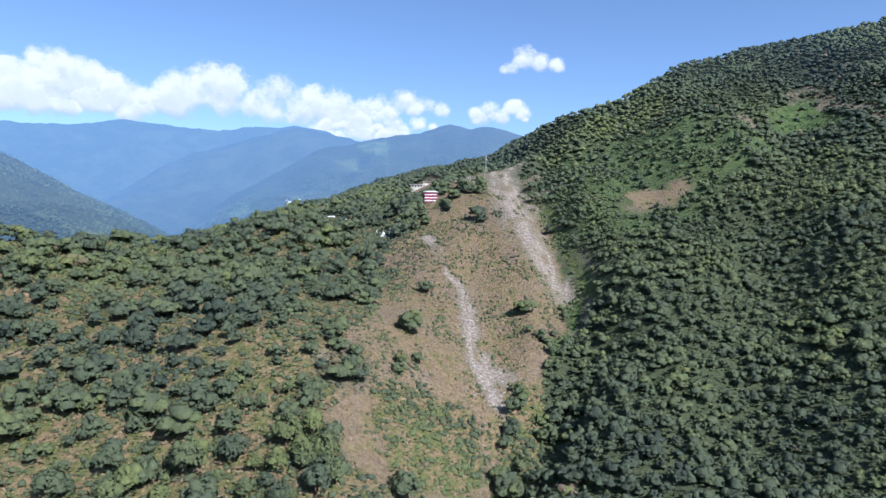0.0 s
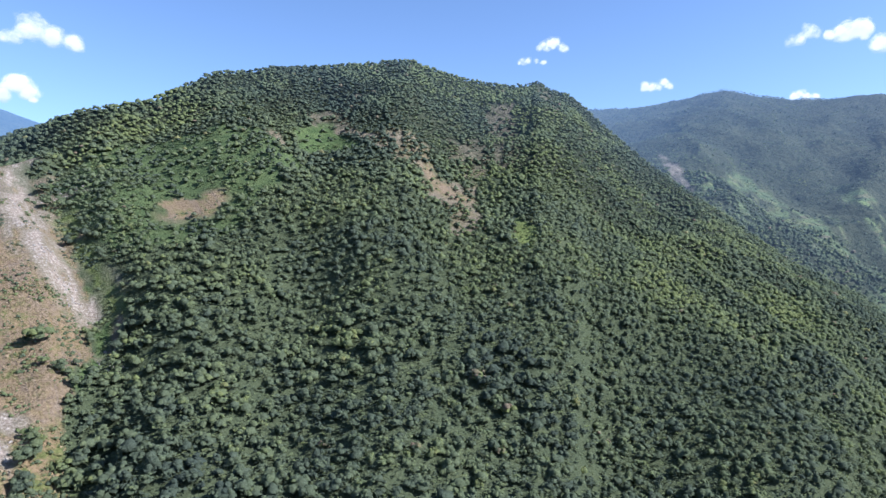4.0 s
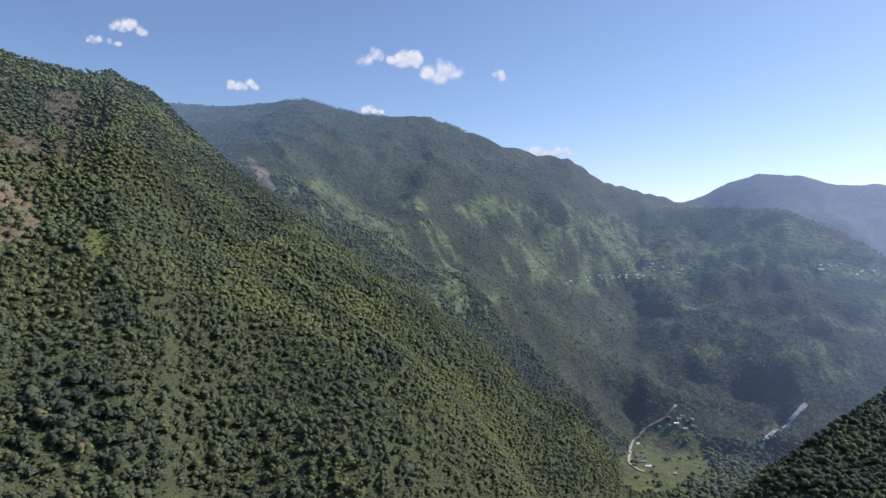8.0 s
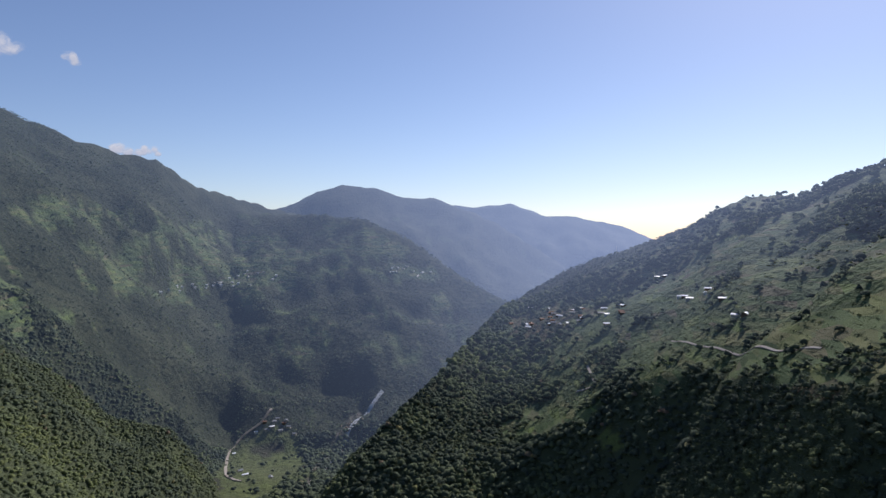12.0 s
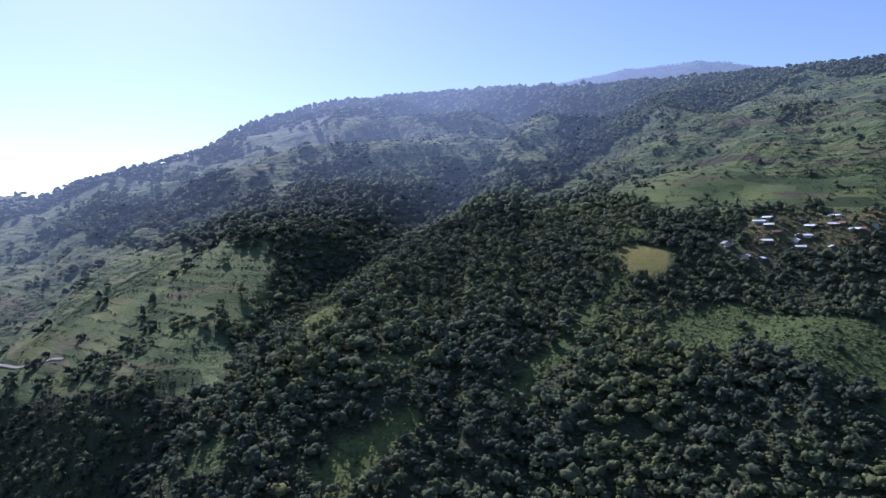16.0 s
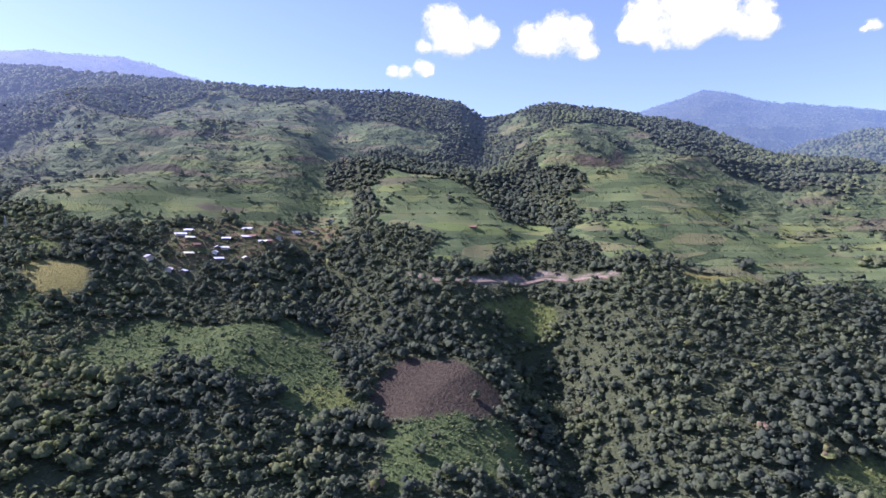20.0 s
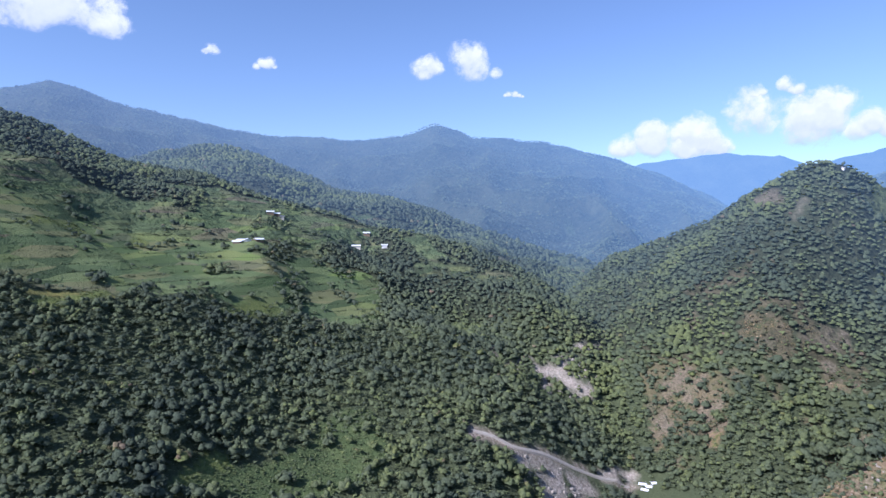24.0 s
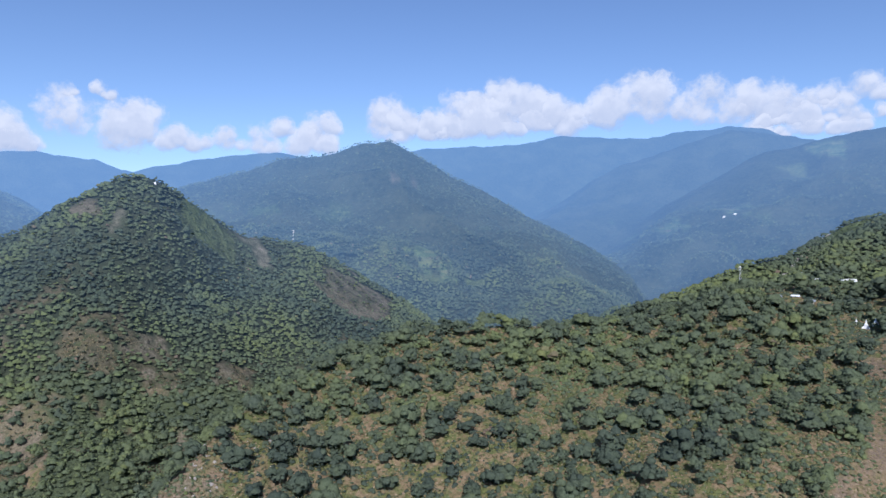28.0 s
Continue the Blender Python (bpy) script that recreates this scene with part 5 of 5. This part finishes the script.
for k, (x, y, z, size) in enumerate(lone_trees):
    scale = float(np.clip(size / 3.3, 0.55, 1.45))
    m = Matrix.LocRotScale((x, y, z - 0.2), Euler((0, 0, random.uniform(0, 6.28))), (1, 1, 1))
    base = kinds_of_tree[k % 7]
    tree = base if k < 7 else copy_thing(base, m)
    tree.matrix_basis = m @ Matrix.Diagonal((scale * random.uniform(0.9, 1.1), scale * random.uniform(0.9, 1.1), scale * random.uniform(1.0, 1.4), 1))


# houses
def make_house(w, d, h, rise, wall, roof, label, group):
    house = new("house")
    bm = bmesh.new()
    box(bm, -w / 2, w / 2, -d / 2, d / 2, -3.0, h)
    for s in (-1, 1):  # gable ends
        a, b, c = [bm.verts.new(p) for p in ((s * w / 2, -d / 2, h), (s * w / 2, d / 2, h), (s * w / 2, 0, h + rise))]
        a2, b2, c2 = [bm.verts.new(p) for p in ((s * (w / 2 - 0.2), -d / 2, h), (s * (w / 2 - 0.2), d / 2, h), (s * (w / 2 - 0.2), 0, h + rise))]
        for f in ((a, b, c), (c2, b2, a2), (a, c, c2, a2), (b, b2, c2, c)):
            bm.faces.new(f)
    part("wall", bm, wall, house)
    bm = bmesh.new()
    e, t = 0.7, 0.16
    for s in (-1, 1):
        lo = (s * (d / 2 + e), h - rise * e / (d / 2))
        pts = [(-w / 2 - e, lo[0], lo[1]), (w / 2 + e, lo[0], lo[1]), (w / 2 + e, 0, h + rise), (-w / 2 - e, 0, h + rise)]
        under = [bm.verts.new(p) for p in pts]
        over = [bm.verts.new((p[0], p[1], p[2] + t)) for p in pts]
        bm.faces.new(under[::-1]), bm.faces.new(over)
        for k in range(4):
            bm.faces.new((under[k], under[(k + 1) % 4], over[(k + 1) % 4], over[k]))
    part("roof", bm, roof, house)
    bm = bmesh.new()
    box(bm, -0.5, 0.5, -d / 2 - 0.06, -d / 2 + 0.05, 0.0, 2.0)
    part("door", bm, m_timber, house)
    for s in (-1, 1):
        bm = bmesh.new()
        box(bm, s * w / 3.2 - 0.5, s * w / 3.2 + 0.5, -d / 2 - 0.05, -d / 2 + 0.05, 0.9, 2.0)
        part("window", bm, m_dark, house)
    return tagged(house, label, "house", group)


HOUSE_KINDS = [
    (7.5, 5.0, 2.2, 1.0, m_timber, m_tin, "small timber house with a bright tin gable roof"),
    (9.5, 5.0, 2.3, 1.0, m_plaster, m_tin, "plastered farmhouse with a shining tin roof"),
    (6.5, 4.5, 2.4, 1.2, m_timber, m_rust, "small timber house with a rusty brown roof"),
    (8.0, 5.5, 2.8, 1.5, m_plaster, m_slate, "plastered house with a dull grey roof"),
    (6.0, 4.2, 2.4, 0.9, m_white, m_tin, "whitewashed hut with a low tin roof"),
]
for group, scale, rows in VILLAGES:
    made = {}
    for a, d, kind in rows:
        turn = 180 - a + random.uniform(-25, 25) + (90 if random.random() < 0.25 else 0)
        m = stand(a, d, 0.9 if d < 700 else 0.3, turn)
        if kind not in made:
            made[kind] = make_house(*[v * scale for v in HOUSE_KINDS[kind][:4]], *HOUSE_KINDS[kind][4:], group)
            made[kind].matrix_world = m
        else:
            copy_thing(made[kind], m)


def make_stupa(size):
    """A white dome shrine on stepped plinths with a gilt spire."""
    stupa = new("stupa")
    bm = bmesh.new()
    for w, z0, z1 in ((3.4, -2.5, 0.8), (2.8, 0.8, 1.5), (2.2, 1.5, 2.1)):
        box(bm, -w * size, w * size, -w * size, w * size, z0 * size, z1 * size)
    part("plinth", bm, m_white, stupa)
    bm = bmesh.new()
    ring_stack(bm, [(1.5 * size, 2.1 * size), (1.9 * size, 2.8 * size), (1.8 * size, 3.6 * size), (1.2 * size, 4.3 * size), (0.5 * size, 4.6 * size)])
    part("dome", bm, m_white, stupa)
    bm = bmesh.new()
    box(bm, -0.6 * size, 0.6 * size, -0.6 * size, 0.6 * size, 4.6 * size, 5.2 * size)
    ring_stack(bm, [(0.5 * size, 5.2 * size), (0.32 * size, 6.6 * size), (0.12 * size, 7.8 * size)], 12)
    part("spire", bm, m_white, stupa)
    bm = bmesh.new()
    ring_stack(bm, [(0.3 * size, 7.8 * size), (0.34 * size, 8.0 * size), (0.05 * size, 8.6 * size)], 10)
    part("finial", bm, m_gold, stupa)
    return tagged(stupa, "white domed shrine with a pointed spire on a stepped plinth", "stupa", "white shrines")


put(make_stupa(0.68), 354.9, 484, 0.3)
put(make_stupa(0.56), 355.5, 486, 0.3)
put(make_stupa(0.7), 351.05, 575, 0.3)
put(make_stupa(0.42), 354.3, 488, 0.3)


def make_striped_house():
    """The tall guest house painted in maroon and white bands."""
    house = new("striped_house")
    w, d, h = 10.0, 9.0, 2.4
    for k in range(4):
        bm = bmesh.new()
        box(bm, -w / 2, w / 2, -d / 2, d / 2, h * k - (4 if k == 0 else 0), h * k + h * 0.36)
        part("white_band", bm, m_white, house)
        bm = bmesh.new()
        box(bm, -w / 2 - 0.12, w / 2 + 0.12, -d / 2 - 0.12, d / 2 + 0.12, h * k + h * 0.36, h * k + h)
        band = part("maroon_band", bm, m_red, house)
        for s in (-3.4, -1.2, 1.2, 3.4):
            bm = bmesh.new()
            box(bm, s - 0.5, s + 0.5, -d / 2 - 0.18, -d / 2 - 0.05, h * k + h * 0.55, h * k + h * 0.92)
            part("window", bm, m_dark, band)
    bm = bmesh.new()
    box(bm, -w / 2 - 0.7, w / 2 + 0.7, -d / 2 - 0.7, d / 2 + 0.7, h * 4, h * 4 + 0.35)
    box(bm, -w / 2 + 1, w / 2 - 1, -d / 2 + 1, d / 2 - 1, h * 4 + 0.35, h * 4 + 1.1)
    part("roof", bm, m_white, house)
    return tagged(house, "four storey building with maroon and white bands", "building")


put(make_striped_house(), 359.0, 527, 3.6, 8)


def make_lodge():
    """A long low building with a flat slab roof behind the striped house."""
    lodge = new("lodge")
    bm = bmesh.new()
    box(bm, -9, 9, -3.5, 3.5, -4, 3.2)
    box(bm, 3, 9, -3.0, 3.0, 3.2, 6.0)
    part("wall", bm, m_plaster, lodge)
    for x0, x1, z in ((-9.8, 2.9, 3.2), (2.4, 9.8, 6.0)):
        bm = bmesh.new()
        box(bm, x0, x1, -4.4, 4.4, z, z + 0.35)
        part("roof", bm, m_plaster, lodge, "pale flat slab roof")
    for k in range(6):
        bm = bmesh.new()
        box(bm, -8 + 2.8 * k, -6.6 + 2.8 * k, -3.6, -3.45, 0.9, 2.4)
        part("window", bm, m_dark, lodge)
    return tagged(lodge, "long pale plastered building with flat slab roofs", "building")


put(make_lodge(), 358.1, 640, 0.5, 4)


def make_mast(h, arms):
    mast = new("mast")
    for sx, sy in ((-1, -1), (1, -1), (1, 1), (-1, 1)):
        bm = bmesh.new()
        rod(bm, (sx * 0.9, sy * 0.9, -1.5), (sx * 0.2, sy * 0.2, h), 0.12, 0.08, 4)
        part("leg", bm, m_steel, mast)
    bm = bmesh.new()
    n = int(h / 2)
    for k in range(n):
        z0, z1 = h * k / n, h * (k + 1) / n
        w0, w1 = 0.9 - 0.7 * k / n, 0.9 - 0.7 * (k + 1) / n
        for p, q in (((-1, -1), (1, -1)), ((1, -1), (1, 1)), ((1, 1), (-1, 1)), ((-1, 1), (-1, -1))):
            rod(bm, (p[0] * w0, p[1] * w0, z0), (q[0] * w1, q[1] * w1, z1), 0.05, 0.05, 4)
    part("bracing", bm, m_steel, mast)
    for k in range(arms):
        bm = bmesh.new()
        z = h * (0.95 - 0.13 * k)
        rod(bm, (-1.6, 0, z), (1.6, 0, z), 0.09, 0.09, 4)
        rod(bm, (0, -0.5, z + 0.5), (0, -0.9, z + 0.5), 0.55, 0.55, 10)
        part("antenna", bm, m_white, mast)
    return tagged(mast, "slender pale steel lattice mast", "mast")


for a, d, h, arms in ((3.9, 596, 17, 2), (346.7, 566, 17, 2), (123.8, 1488, 20, 2), (357.2, 566, 7, 1), (310.2, 850, 18, 2), (183.5, 520, 9, 0)):
    put(make_mast(h, arms), a, d, 0.3, 180 - a)


# low white prayer wall by the shrine
def make_white_wall():
    wall = new("white_wall")
    for k in range(9):
        bm = bmesh.new()
        box(bm, -14 + 3.1 * k, -11.2 + 3.1 * k, -0.5, 0.5, -2.5, 1.1 + 0.3 * (k % 2))
        part("block", bm, m_white, wall)
    return tagged(wall, "low whitewashed wall of separate blocks along the road", "wall")


put(make_white_wall(), 353.2, 560, 0.2, 180 - 353 + 8)


def ribbon(name, line, width, material, label, category, lift=0.7, steps=14):
    """A strip that follows the ground, with a kerb's depth."""
    pts = [Vector((*spot(a, d), 0)) for a, d in line]
    path = []
    for p, q in zip(pts[:-1], pts[1:]):
        path += [p.lerp(q, k / steps) for k in range(steps)]
    path.append(pts[-1])
    xs, ys = np.array([p.x for p in path]), np.array([p.y for p in path])
    xs = np.convolve(np.pad(xs, 4, "edge"), np.ones(9) / 9, "valid")
    ys = np.convolve(np.pad(ys, 4, "edge"), np.ones(9) / 9, "valid")
    dx, dy = np.gradient(xs), np.gradient(ys)
    n = np.hypot(dx, dy) + 1e-9
    w = width * (1 + 0.25 * rough(xs, ys, 15, 2, 95)) / 2
    rows = []
    for s, down in ((-1, -1.2), (-1, 0), (1, 0), (1, -1.2)):
        ex, ey = xs - s * dy / n * w, ys + s * dx / n * w
        rows.append(np.stack([ex, ey, np.maximum(land_xy(ex, ey), land_xy(xs, ys) - 0.4) + lift + down], 1))
    v = np.stack(rows, 1).reshape(-1, 3)
    m = len(xs)
    f = np.array([[4 * i + k, 4 * i + k + 1, 4 * i + k + 5, 4 * i + k + 4] for i in range(m - 1) for k in range(3)])
    return tagged(new(name, mesh_from(name, v, f[:, ::-1], [material], False)), label, category, kind="structure")


m_water, nt, bs = soft("rapids", 0.25, 0.5)
foam = grain(nt, 5, 5)
nt.links.new(ramp(nt, foam, (0.35, (0.2, 0.24, 0.24)), (0.55, (0.75, 0.77, 0.77))), bs.inputs["Base Color"])
relief(nt, bs, foam, 0.5, 0.7)
ribbon("road", [(91.6, 1150), (91, 1167), (90.4, 1210), (90.3, 1279), (90.5, 1387), (91.5, 1426), (93.3, 1441), (94.2, 1471)], 5.0, m_road, "winding pale dirt road on the valley floor", "road", 1.4)
ribbon("road", [(128.2, 750), (131.1, 663), (133.5, 623), (136.2, 551), (139.7, 495)], 1.7, m_road, "pale dirt road across the terraces", "road", 0.3)
ribbon("road", [(120.6, 793), (121.6, 775), (122.3, 760), (122, 800), (121.5, 852)], 2.6, m_road, "narrow dirt path between fields", "road")
ribbon("road", [(270.7, 407), (272.6, 409), (274.4, 409), (277.3, 423), (281.2, 440), (284.2, 453)], 1.6, m_road, "pale quarry track above the stream", "road")
m_cut = plain("cut_earth", (0.14, 0.102, 0.072), (0.34, 0.265, 0.2), 2.5, 0.95, 0.3)
ribbon("road", [(213.9, 448), (216.3, 440), (219.7, 444), (222.6, 460), (225.5, 473), (227.4, 469), (229.2, 463), (231.3, 455)], 2.6, m_cut, "raw brown earth road cut into the hillside", "road", 0.5)
ribbon("road", [(349.6, 610), (350.5, 640), (352.6, 740), (353.4, 770)], 3.0, m_road, "pale track up the ridge", "road")
ribbon("water", [(97.2, 907), (97.4, 1000), (97.9, 1135), (99.2, 1260), (99.8, 1330), (100.8, 1400), (102.2, 1450), (103.7, 1500)], 9.0, m_water, "white foaming mountain river between pale stones", "river")


def make_boulders(name, centres, spread, count, size, label):
    """Loose stones heaped on a scar or a river bed, as one scatter."""
    r = np.random.default_rng(len(label) + count)
    rows = []
    for a, d in centres:
        x, y = spot(a, d)
        px, py = x + r.normal(size=count) * spread, y + r.normal(size=count) * spread
        rows.append(np.column_stack([px, py, land_xy(px, py), size * r.uniform(0.4, 1.6, count) ** 2]))
    p = np.concatenate(rows)
    v = p[:, None, :3] + ICO_V[None] * r.uniform(0.6, 1.3, (len(p), 12, 1)) * p[:, 3][:, None, None]
    f = (ICO_F[None] + 12 * np.arange(len(p))[:, None, None]).reshape(-1, 3)
    return tagged(new(name, mesh_from(name, v.reshape(-1, 3), f, [m_stone], False)), label, "rocks", kind="stuff")


make_boulders("boulders", [(4.9, 575), (5.8, 527), (6.6, 484), (7.8, 457), (8.8, 442), (9.6, 428), (2.9, 334), (3.6, 322), (4.6, 314), (2.0, 372), (12.6, 385), (12.2, 370)], 3.6, 34, 0.38, "pale loose stones down the landslide scar")
make_boulders("boulders", [(300.2, 305), (301.5, 312), (302.6, 318), (303.6, 318), (301, 300)], 11.0, 26, 0.36, "grey crag rocks breaking through the dry slope")
make_boulders("boulders", [(274.6, 515), (276, 528), (277.5, 540), (279.5, 552), (280.6, 560), (277, 395), (279.5, 405)], 9.0, 40, 0.55, "pale broken stones on the quarry scars")
make_boulders("boulders", [(97.2, 1080), (98, 1190), (99.3, 1260), (99.9, 1330), (100.8, 1400)], 12.0, 60, 1.2, "pale river boulders along the rapids")
make_boulders("boulders", [(2, 565), (3.2, 562), (4.4, 560), (9.3, 545), (10, 550)], 5.0, 40, 0.5, "grey brown outcrop stones at the slide head")

# ---- clouds ----
# heading, height and size in degrees
CLOUDS = [
    (329.9, 10.5, 13.1, 4.4), (341.8, 11.1, 19.3, 4.8), (352.0, 10.7, 7.3, 2.2), (357.2, 11.1, 5.7, 3.1), (352.0, 8.7, 9.3, 2.0), (8.0, 14.6, 5.1, 2.8), (5.3, 10.3, 4.7, 2.1), (48.7, 15.8, 2.7, 1.2),
    (47.0, 14.7, 2.3, 0.8), (57.5, 12.2, 2.3, 1.0), (69.7, 14.8, 4.9, 2.0), (74.3, 13.7, 4.2, 2.5), (79.2, 13.4, 1.3, 1.0), (83.7, 7.0, 3.4, 1.1), (68.2, 10.6, 1.8, 0.9),
    (213.4, 14.4, 3.5, 2.2), (217.8, 17.0, 6.9, 4.5), (226.1, 17.0, 8.0, 5.6), (236.2, 17.6, 11.8, 5.9), (232.3, 16.6, 1.6, 1.6)]
CLOUDS += [
    (270.2, 14.8, 7.2, 3.5), (253.7, 14.5, 1.7, 1.5), (249.5, 15.2, 1.5, 1.1), (274.9, 12.3, 1.7, 0.6), (288.0, 7.9, 8.4, 3.1), (293.8, 8.9, 11.1, 5.3), (295.5, 11.6, 3.3, 1.7),
    (307.1, 8.5, 15.3, 3.2), (317.0, 10.0, 14.7, 4.4), (324.8, 10.5, 11.4, 4.0), (331.2, 11.4, 9.3, 4.9), (355.0, 9.6, 10.2, 2.4)]

m_cloud = bpy.data.materials.new("glowing_cloud")
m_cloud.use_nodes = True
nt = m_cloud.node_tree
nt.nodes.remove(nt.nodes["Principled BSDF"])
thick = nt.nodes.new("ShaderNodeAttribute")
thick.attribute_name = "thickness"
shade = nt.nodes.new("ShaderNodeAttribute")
shade.attribute_name = "painted_light"
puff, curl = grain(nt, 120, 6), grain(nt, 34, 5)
# clouds glow by themselves; bright tops and grey bases are painted into the emission
painted_light = blend(nt, shade.outputs["Fac"], (0.36, 0.43, 0.55), (0.7, 0.72, 0.74))
painted_light = blend(nt, ramp(nt, puff, (0.35, (0.35, 0.35, 0.35)), (0.6, (0, 0, 0))), painted_light, (0.44, 0.5, 0.6))
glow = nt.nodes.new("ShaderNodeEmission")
nt.links.new(painted_light, glow.inputs[0])
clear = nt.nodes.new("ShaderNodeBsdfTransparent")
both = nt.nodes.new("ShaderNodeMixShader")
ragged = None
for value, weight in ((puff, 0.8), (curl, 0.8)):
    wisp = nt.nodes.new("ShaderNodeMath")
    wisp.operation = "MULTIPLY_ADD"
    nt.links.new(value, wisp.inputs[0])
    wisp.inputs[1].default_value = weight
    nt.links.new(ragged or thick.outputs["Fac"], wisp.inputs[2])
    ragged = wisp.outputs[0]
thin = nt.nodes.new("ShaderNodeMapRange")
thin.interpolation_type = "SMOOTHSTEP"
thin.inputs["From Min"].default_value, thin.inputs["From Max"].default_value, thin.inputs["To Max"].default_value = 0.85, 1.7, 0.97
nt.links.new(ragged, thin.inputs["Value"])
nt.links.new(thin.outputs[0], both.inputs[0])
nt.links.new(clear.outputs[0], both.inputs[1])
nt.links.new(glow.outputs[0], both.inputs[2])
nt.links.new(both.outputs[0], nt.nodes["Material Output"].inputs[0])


def make_cloud(a, h, w, tall, seed):
    """A glowing sheet shaped as billows on a level base, thinning to wisps at its rim."""
    far = 4820.0
    r = np.random.default_rng(seed)
    nu, nv = int(np.clip(w * 12, 24, 170)), int(np.clip(tall * 16, 16, 80))
    u, v = np.meshgrid(np.linspace(-1, 1, nu), np.linspace(-1, 1, nv), indexing="ij")
    # place in degrees from the middle of the base
    px, py = u * w * 0.7, (v + 0.55) * tall * 0.7
    dense = np.full(u.shape, -1.0)
    for k in range(int(np.clip(5 * w / tall, 5, 26))):
        at = r.uniform(-0.5, 0.5)
        radius = tall * r.uniform(0.22, 0.5) * (1 - 0.9 * at * at)
        cx, cy = at * w, radius * r.uniform(0.4, 0.9) + r.uniform(0, 0.3) * tall * (1 - 3 * at * at)
        dense = np.maximum(dense, 1 - ((px - cx) ** 2 + ((py - cy) * np.where(py < cy, 1.5, 1.0)) ** 2) / radius ** 2)
    dense = dense + 0.95 * rough(px * 40 + 900 * seed, py * 40, 24 * min(tall, 3), 5, seed) - 0.45 * np.clip(-py / (0.15 * tall), 0, 4)
    rim = np.clip((1 - np.abs(u)) * 7, 0, 1) * np.clip((1 - np.abs(v)) * 6, 0, 1)
    dense = np.clip((0.26 if w > 8 else 0.12) + 0.75 * dense, 0, 1) * rim
    # brightness that paints sunlit tops and shaded undersides onto the billows
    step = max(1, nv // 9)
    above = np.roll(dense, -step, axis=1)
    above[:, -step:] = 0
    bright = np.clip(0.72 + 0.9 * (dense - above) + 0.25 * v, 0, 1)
    ang = np.radians(a + u * w * 0.7)
    up = np.radians(h + v * tall * 0.7)
    d = far - 110 * dense
    verts = np.stack([d * np.cos(up) * np.sin(ang), d * np.cos(up) * np.cos(ang), d * np.sin(up)], -1).reshape(-1, 3)
    i, j = np.meshgrid(np.arange(nu - 1), np.arange(nv - 1), indexing="ij")
    f = np.stack([i * nv + j, (i + 1) * nv + j, (i + 1) * nv + j + 1, i * nv + j + 1], -1).reshape(-1, 4)
    flat = dense.ravel()
    f = f[flat[f].max(1) > 0.01]
    if not len(f):
        return
    used, back = np.unique(f, return_inverse=True)
    ob = new("cloud", mesh_from("cloud", verts[used], back.reshape(f.shape), [m_cloud]))
    add_values(ob.data, "thickness", flat[used])
    add_values(ob.data, "painted_light", bright.ravel()[used])
    tagged(ob, "white glowing cumulus cloud with painted sunlight over the mountains" if w > 4 else "small white wisp of cloud", "cloud", "clouds over the valley")


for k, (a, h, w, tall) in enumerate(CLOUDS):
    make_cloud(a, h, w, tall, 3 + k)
